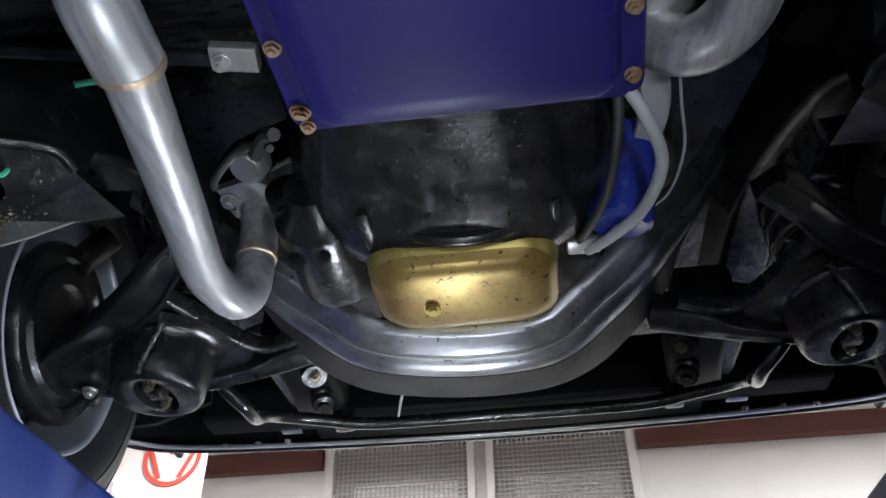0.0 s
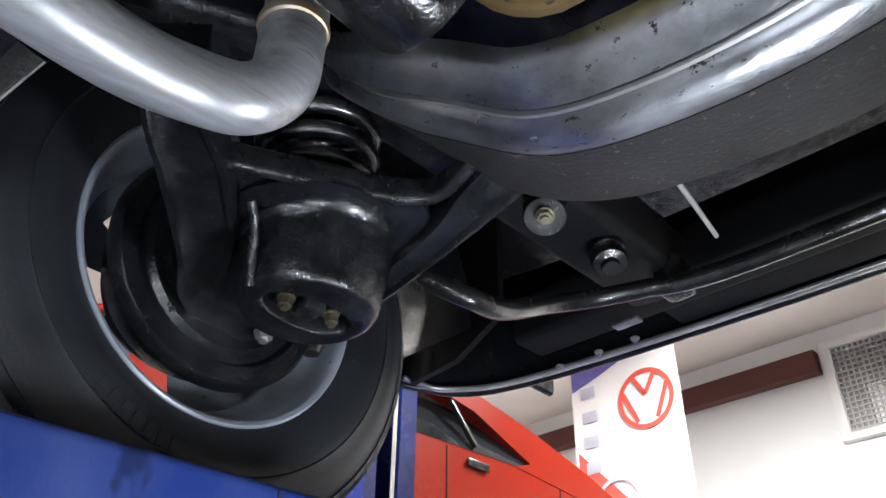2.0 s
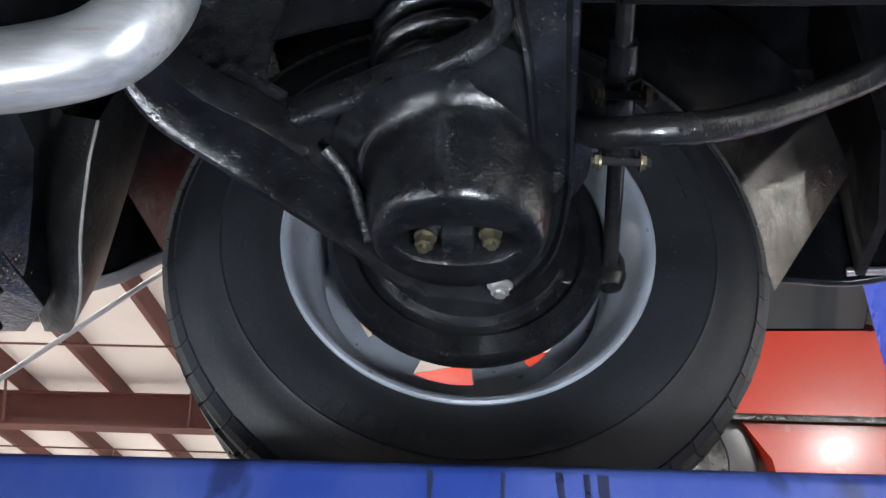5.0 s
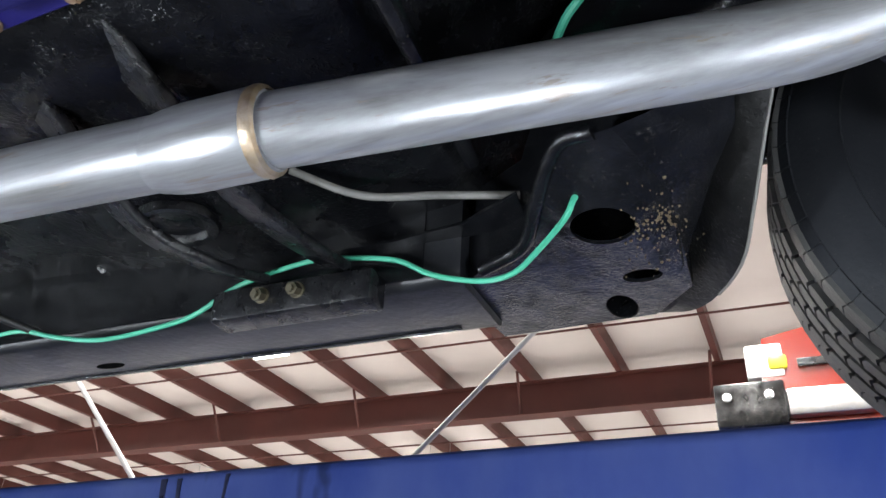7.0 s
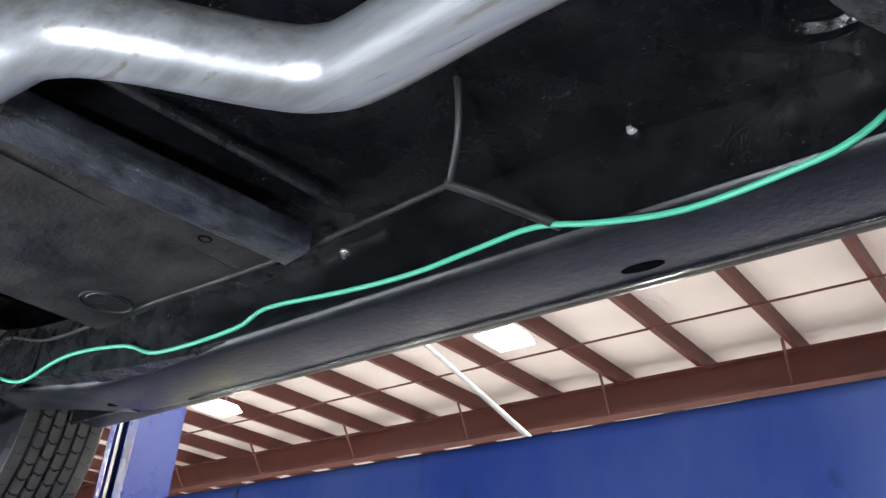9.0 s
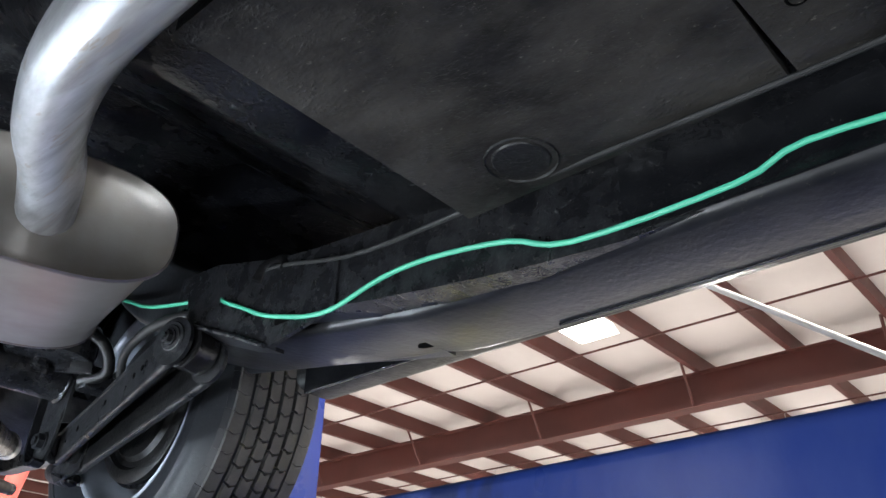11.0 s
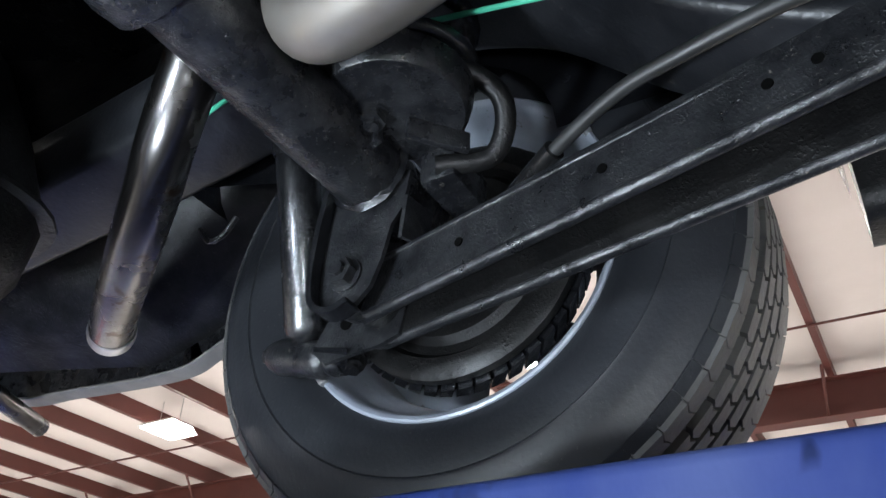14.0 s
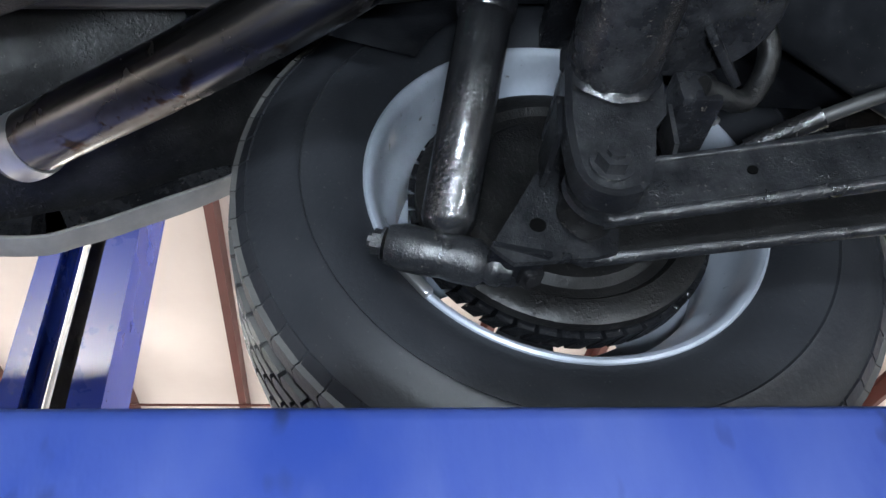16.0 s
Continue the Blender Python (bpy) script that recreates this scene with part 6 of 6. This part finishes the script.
tube(bm, [(-0.473, -0.553, 2.073), (-0.435, -0.618, 2.063), (-0.396, -0.682, 2.052), (-0.36, -0.74, 2.07)], 0.004, 10)
part("brake_pipe", bm, HEM, car, "pale steel brake pipe beside the torque box")
# green wire along the rail
GX = -0.478
wire = [(-0.44, -0.47, 2.05), (-0.420, -0.484, 2.025), (-0.420, -0.492, 2.008), (-0.437, -0.506, 2.006), (-0.466, -0.533, 2.004), (-0.490, -0.563, 1.999), (-0.488, -0.595, 1.994), (-0.481, -0.644, 2.005), (GX, -0.682, 2.026), (GX, -0.735, 2.038), (GX, -0.789, 2.043), (GX, -0.872, 2.028), (GX, -0.919, 2.003), (GX, -0.962, 1.993), (GX, -1.05, 1.987),
        (GX, -1.127, 2.0), (GX, -1.189, 2.016), (GX, -1.259, 2.013), (GX, -1.333, 2.009), (GX, -1.428, 2.014), (GX, -1.556, 2.026), (GX, -1.613, 2.012), (-0.476, -1.765, 2.013), (-0.466, -1.828, 2.032), (-0.450, -1.91, 2.036), (-0.446, -1.975, 2.033), (-0.446, -2.044, 2.020), (-0.446, -2.085, 2.022), (-0.446, -2.129, 2.033), (-0.446, -2.176, 2.049), (-0.446, -2.218, 2.07), (-0.446, -2.263, 2.092), (-0.455, -2.30, 2.112), (-0.446, -2.45, 2.14), (-0.45, -2.6, 2.2), (-0.45, -2.9, 2.27), (-0.47, -3.05, 2.27)]
bm = B()
tube(bm, wire, 0.0028, 8, 4)
part("green_wire", bm, GREEN, car, "bright green sleeved wire run along the frame rail")
bm = B()
tube(bm, [(-0.375, -0.492, 2.145), (-0.36, -0.473, 2.170), (-0.347, -0.452, 2.182), (-0.342, -0.436, 2.206), (-0.335, -0.415, 2.24)], 0.0042, 8, 4)
part("green_wire", bm, GREEN, car, "bright green sleeved wire by the gearbox")
for p, d in (((-0.489, -1.094, 2.092), (1, 0, -0.4)), ((-0.455, -1.41, 2.046), (0.2, 0, -1)), ((-0.489, -1.062, 2.093), (1, 0, -0.4))):
    bolt(car, p, d, 0.0045, BRIGHT)

bm = B()
tube(bm, [(-0.10, -2.72, 2.31), (-0.222, -2.742, 2.30), (-0.292, -2.765, 2.30), (-0.365, -2.785, 2.29), (-0.42, -2.84, 2.30)], 0.011, 12)
part("brake_hose", bm, SHOCK, car, "glossy black hose over the rear axle")

# fuel tank, rear valance, tail
bm = B()
loft(bm, [[(CX + u, -3.53 + v, z) for u, v in round_rect(w, h, r, 5)] for z, w, h, r in ((2.36, 0.92, 0.52, 0.10), (2.27, 1.00, 0.60, 0.12), (2.20, 1.03, 0.65, 0.12), (2.158, 1.045, 0.665, 0.11), (2.155, 1.062, 0.682, 0.10), (2.150, 1.062, 0.682, 0.10), (2.147, 1.045, 0.665, 0.11), (2.10, 1.048, 0.668, 0.13), (2.06, 1.02, 0.645, 0.14), (2.036, 0.96, 0.59, 0.14), (2.024, 0.84, 0.47, 0.14), (2.020, 0.66, 0.34, 0.10))])
tank = part("fuel_tank", bm, FLATBLACK, car, "dull black pressed fuel tank", 40)
for x in (-0.3, 0.42):
    bm = B()
    sweep(bm, [(x, -3.17, 2.22), (x, -3.18, 2.13), (x, -3.20, 2.06), (x, -3.3, 2.02), (x, -3.7, 2.015)], round_rect(0.03, 0.005, 0.002), (1, 0, 0))
    part("tank_strap", bm, BLACK, tank)
bm = B()
HEMLINE = [(-0.835, -3.06, 2.36), (-0.83, -3.13, 2.312), (-0.825, -3.18, 2.276), (-0.82, -3.225, 2.243), (-0.82, -3.28, 2.213), (-0.817, -3.34, 2.180), (-0.812, -3.41, 2.158), (-0.80, -3.63, 2.163), (-0.775, -3.79, 2.170), (-0.55, -3.98, 2.19), (CX, -4.05, 2.19)]
HEMLINE += [mirror(p) for p in HEMLINE[-2::-1]]
sweep(bm, [(p[0], p[1], p[2] + 0.012) for p in HEMLINE], [(-0.012, -0.012), (0.012, -0.008), (0.012, 0.25), (-0.012, 0.25)], (0, 0, 1))
qp = part("quarter_panel", bm, DUSTY, car, "grimy lower edge of the rear quarter panels")
bm = B()
sweep(bm, HEMLINE, round_rect(0.034, 0.005, 0.002), (0, 0, 1))
part("hem_flange", bm, HEM, qp, "pale grey worn hem of the quarter panel")
# inner side of the rear quarter, curving up to the frame
for s in (0, 1):
    bm = B()
    rows = []
    for k in range(13):
        y = -3.12 - 0.075 * k
        edge = (-0.815, 2.170 + 0.55 * max(0, y + 3.40)) if y > -3.45 else (-0.80 + (-3.45 - y) * 0.35, 2.17 + (-3.45 - y) * 0.03)
        f = (edge[0] + 0.82) * 0.6
        rows.append([sided([(edge[0] + dx + f * q, y, edge[1] + dz + 0.006 * math.sin(5 * y + 9 * dx))], s)[0] for dx, dz, q in ((0.0, 0.0, 0), (0.035, 0.012, 0), (0.07, 0.02, 0.2), (0.085, 0.03, 0.3), (0.15, 0.06, 0.5), (0.20, 0.10, 0.7), (0.235, 0.17, 0.9), (0.25, 0.26, 1.0), (0.25, 0.44, 1.0))])
    loft(bm, rows, False, False)
    bmesh.ops.solidify(bm, geom=bm.faces[:], thickness=0.004)
    iq = part("inner_quarter", bm, FLATBLACK, car, "grimy black inner side of the rear quarter", 60)
    bm = B()
    tube(bm, sided([(-0.634, -3.15, 2.262), (-0.636, -3.17, 2.242), (-0.636, -3.195, 2.238), (-0.634, -3.215, 2.262)], s), 0.004, 8)
    part("hanger_loop", bm, DUSTY, iq)
bm = B()
sweep(bm, [(-0.80, -4.06, 2.34), (-0.55, -4.13, 2.34), (CX, -4.17, 2.34), (2 * CX + 0.55, -4.13, 2.34), (2 * CX + 0.80, -4.06, 2.34)], round_rect(0.05, 0.14, 0.02), (0, 0, 1))
part("rear_bumper", bm, BRIGHT, car, "chromed rear bumper")

# ---- the red car on the next lift ----
rc = thing("car", "orange-red coupe raised on the neighbouring lift", "car")
SX = -2.6
bm = B()
# side outline (along, up), swept across its width
def body_ring(x, tuck):
    pts = [(-0.34, 2.46), (-0.42, 2.62), (-0.40, 2.80), (0.0, 2.88), (0.5, 2.98), (0.9, 3.03), (1.9, 3.06), (2.6, 3.09), (3.25, 3.09), (4.1, 3.00), (4.45, 2.90), (4.52, 2.70), (4.46, 2.45), (3.86, 2.42), (3.85, 2.62), (3.76, 2.82), (3.60, 2.93), (3.42, 2.96), (3.25, 2.92), (3.10, 2.82), (3.04, 2.62), (3.02, 2.40),
           (1.0, 2.40), (0.98, 2.56), (0.88, 2.72), (0.68, 2.82), (0.46, 2.80), (0.30, 2.66), (0.26, 2.46)]
    mid = 2.75
    return [(x, y, z) for y, z in pts]
loft(bm, [body_ring(SX, 0), body_ring(SX - 1.65, 0)])
body = part("body", bm, REDCAR, rc, "orange-red painted body", 25)
bm = B()
cab = [[(x0, 0.5, 3.03), (x1, 1.25, 3.41), (x1, 2.72, 3.44), (x0, 3.42, 3.10)] for x0, x1 in ((SX + 0.004, SX - 0.16), (SX - 1.654, SX - 1.49))]
loft(bm, cab)
part("greenhouse", bm, DARKGLASS, rc, "dark side glass", 0)
bm = B()
plate(bm, [(SX + 0.004, y, z) for y, z in ((2.93, 3.085), (3.06, 3.13), (2.60, 3.30), (2.0, 3.385), (2.0, 3.43), (2.63, 3.405), (3.04, 3.335), (3.6, 3.205), (4.0, 3.075), (4.05, 2.99))], (-0.10, 0, 0))
part("rear_quarter", bm, REDCAR, rc, "red sail panel behind the side window", 20)
for line in ([(SX - 0.05, 2.05, 3.41), (SX - 0.12, 1.7, 3.43), (SX - 0.15, 1.25, 3.42), (SX, 0.45, 3.03)], [(SX + 0.012, 2.60, 3.10), (SX - 0.02, 2.44, 3.32)], [(SX + 0.012, 1.4, 3.05), (SX - 0.14, 1.6, 3.42)]):
    bm = B()
    long_ = len(line) > 2
    sweep(bm, line, round_rect(0.034, 0.034, 0.010) if long_ else round_rect(0.03, 0.03, 0.008), (1, 0, 0.3), smooth=False)
    part("pillar", bm, REDCAR if long_ else CASE, rc)
bm = B()
box(bm, (SX - 0.83, 1.98, 3.445), (1.30, 1.5, 0.03), 0.01)
part("roof", bm, REDCAR, rc)
bm = B()
sweep(bm, [(SX + 0.008, -0.3, 2.70), (SX + 0.008, 4.3, 2.70)], round_rect(0.012, 0.028, 0.004), (0, 0, 1), smooth=False)
part("rubbing_strip", bm, CASE, rc, "black rubbing strip")
bm = B()
box(bm, (SX + 0.012, 2.62, 3.01), (0.02, 0.16, 0.045), 0.008)
part("door_handle", bm, CASE, rc, "black recessed door handle")
for y in (2.40, 3.32):
    bm = B()
    box(bm, (SX + 0.001, y, 2.76), (0.004, 0.008, 0.60))
    part("door_gap", bm, CASE, rc, smooth=0)
for y in (0.64, 3.46):
    m = Matrix.Translation((SX - 0.19, y, 2.55)) @ Matrix.Rotation(radians(90), 4, "Y")
    bm = B()
    lathe(bm, [(0.19, 0.0), (0.27, 0.01), (0.30, 0.03), (0.30, 0.16), (0.27, 0.185), (0.20, 0.19)], m, 40, True)
    w = part("wheel", bm, RUBBER, rc, "black tyre on a pale wheel")
    bm = B()
    lathe(bm, [(0.0, 0.17), (0.05, 0.175), (0.12, 0.15), (0.17, 0.16), (0.195, 0.185), (0.195, 0.16), (0.0, 0.14)], m, 40)
    # the rim at y 0.64 is dark to go unnoticed from the camera
    part("rim", bm, CASE if y < 1 else SILVER, w)
for c, s_, mat, lab in (((SX - 0.1, -0.46, 2.56), (0.3, 0.22, 0.15), CASE, "black bumper end"), ((SX - 0.03, -0.22, 2.56), (0.14, 0.26, 0.09), BRIGHT, "bright metal bumper bar"), ((SX - 0.02, -0.40, 2.72), (0.05, 0.12, 0.12), WINFRAME, "white lamp lens"), ((SX - 0.012, -0.36, 2.71), (0.05, 0.06, 0.05), YELLOW, "amber lamp lens")):
    bm = B()
    box(bm, c, s_, 0.01)
    part("bumper" if mat in (CASE, BRIGHT) else "lamp", bm, mat, rc, lab)
for y in (-0.53, -0.40):
    bolt(rc, (SX + 0.052, y, 2.585), (1, 0, 0), 0.012, BRIGHT)
lift2 = thing("car_lift", "blue car lift holding up the red coupe", "car lift")
for x in (SX - 0.28, SX - 1.5):
    bm = B()
    box(bm, (x, 1.9, 2.13), (0.5, 5.6, 0.17), 0.01)
    part("runway", bm, LIFT, lift2)
for x, y in ((SX + 0.36, 4.3), (SX - 2.1, 4.3), (SX - 2.1, -0.7)):
    bm = B()
    box(bm, (x, y, 1.55), (0.18, 0.2, 3.1), 0.01)
    part("post", bm, LIFT, lift2)

# ---- banner on the far wall side ----
bn = thing("banner", "tall white cloth banner with a red round emblem", "banner")
bm = B()
YB = 4.65
plate(bm, [(-3.40, YB, 4.56), (-2.455, YB, 4.46), (-2.455, YB, 2.2), (-3.40, YB, 2.2)], (0, 0.012, 0))
part("cloth", bm, BANNER, bn, smooth=0)
bm = B()
ec = Vector((-2.735, YB - 0.008, 4.075))
lathe(bm, [(0.20, 0.0), (0.235, 0.0), (0.235, 0.004), (0.20, 0.004)], toward(ec, (0, -1, 0)), 48, True)
part("emblem_ring", bm, LOGORED, bn, "red printed ring")
bm = B()
lathe(bm, [(0.17, 0.0), (0.20, 0.0), (0.20, 0.004), (0.17, 0.004)], toward((-3.05, YB - 0.010, 3.35), (0, -1, 0)), 40, True)
part("lower_emblem_ring", bm, LOGOBLUE, bn, "pale grey printed ring")
bm = B()
plate(bm, [(-3.39, YB - 0.004, 4.54), (-2.80, YB - 0.004, 4.485), (-3.11, YB - 0.004, 4.38), (-3.385, YB - 0.004, 4.30)], (0, -0.003, 0))
part("print_corner", bm, PURPLE, bn, "violet-blue printed corner", 0)
for a, b in (((-0.09, 0.18), (0.0, 0.03)), ((0.09, 0.18), (0.0, 0.03)), ((-0.19, 0.08), (-0.08, -0.17)), ((0.19, 0.08), (0.08, -0.17))):
    bm = B()
    sweep(bm, [ec + Vector((a[0], -0.002, a[1])), ec + Vector((b[0], -0.002, b[1]))], round_rect(0.004, 0.036, 0.001), (1, 0, 0.01), smooth=False)
    part("emblem_stroke", bm, LOGORED, bn)
for k in range(4):
    bm = B()
    box(bm, (-3.24, YB - 0.009, 4.26 - 0.20 * k), (0.13, 0.004, 0.09), 0.001)
    part("print_bar", bm, LOGOBLUE, bn, "pale blue printed bar")
bm = B()
plate(bm, [(-3.37, YB - 0.004, 3.80), (-2.9, YB - 0.004, 3.30), (-2.46, YB - 0.004, 3.05), (-2.46, YB - 0.004, 2.4), (-3.37, YB - 0.004, 2.4)], (0, -0.003, 0))
part("print_field", bm, LOGORED, bn, "red printed corner field", 0)
bm = B()
tube(bm, [(-3.45, YB + 0.02, 4.60), (-2.40, YB + 0.02, 4.48)], 0.012, 8)
part("banner_pole", bm, GRILLE, bn)
bm = B()
tube(bm, [(-2.93, YB + 0.02, 4.54), (-2.93, YB + 0.02, 4.99)], 0.004, 6)
part("hanging_cord", bm, GRILLE, bn)
bm = B()
box(bm, (-0.93, -2.28, 1.83), (0.10, 0.12, 0.026), 0.008)
solid("wheel_chock", bm, YELLOW, "small yellow plastic wheel chock on the runway", "wheel chock")


# ---- bodies and stands of the added lamps under the car ----
def fill_light(p):
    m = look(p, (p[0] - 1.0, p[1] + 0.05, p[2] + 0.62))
    t = thing("fill_light", "black stand of an unseen fill lamp added under the car", "work light", "work lights under the car")
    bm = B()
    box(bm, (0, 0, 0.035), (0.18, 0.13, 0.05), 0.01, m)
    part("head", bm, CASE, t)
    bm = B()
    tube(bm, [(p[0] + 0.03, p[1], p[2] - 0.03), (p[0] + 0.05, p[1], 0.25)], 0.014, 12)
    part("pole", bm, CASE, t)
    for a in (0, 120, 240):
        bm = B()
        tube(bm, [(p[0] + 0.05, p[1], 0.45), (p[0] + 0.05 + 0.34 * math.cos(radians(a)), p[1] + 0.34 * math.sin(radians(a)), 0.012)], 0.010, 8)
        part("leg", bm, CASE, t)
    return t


for p in FILLS:
    fill_light(p)


# ---- behind the car ----
bm = B()
tube(bm, [(-0.60, -3.66, 2.20), (-0.645, -3.66, 2.145), (-0.70, -3.67, 2.128), (-0.813, -3.715, 2.122)], 0.016, 14)
part("second_tail_pipe", bm, TAIL, car, "short brown-stained drain pipe under the tail")
bm = B()
tube(bm, [(-1.72, -6.0, 2.78), (-1.66, -6.02, 2.2), (-1.60, -6.05, 0.0)], 0.05, 14)
solid("red_pole", bm, LOGORED, "red painted steel pole standing behind the lift", "pole")
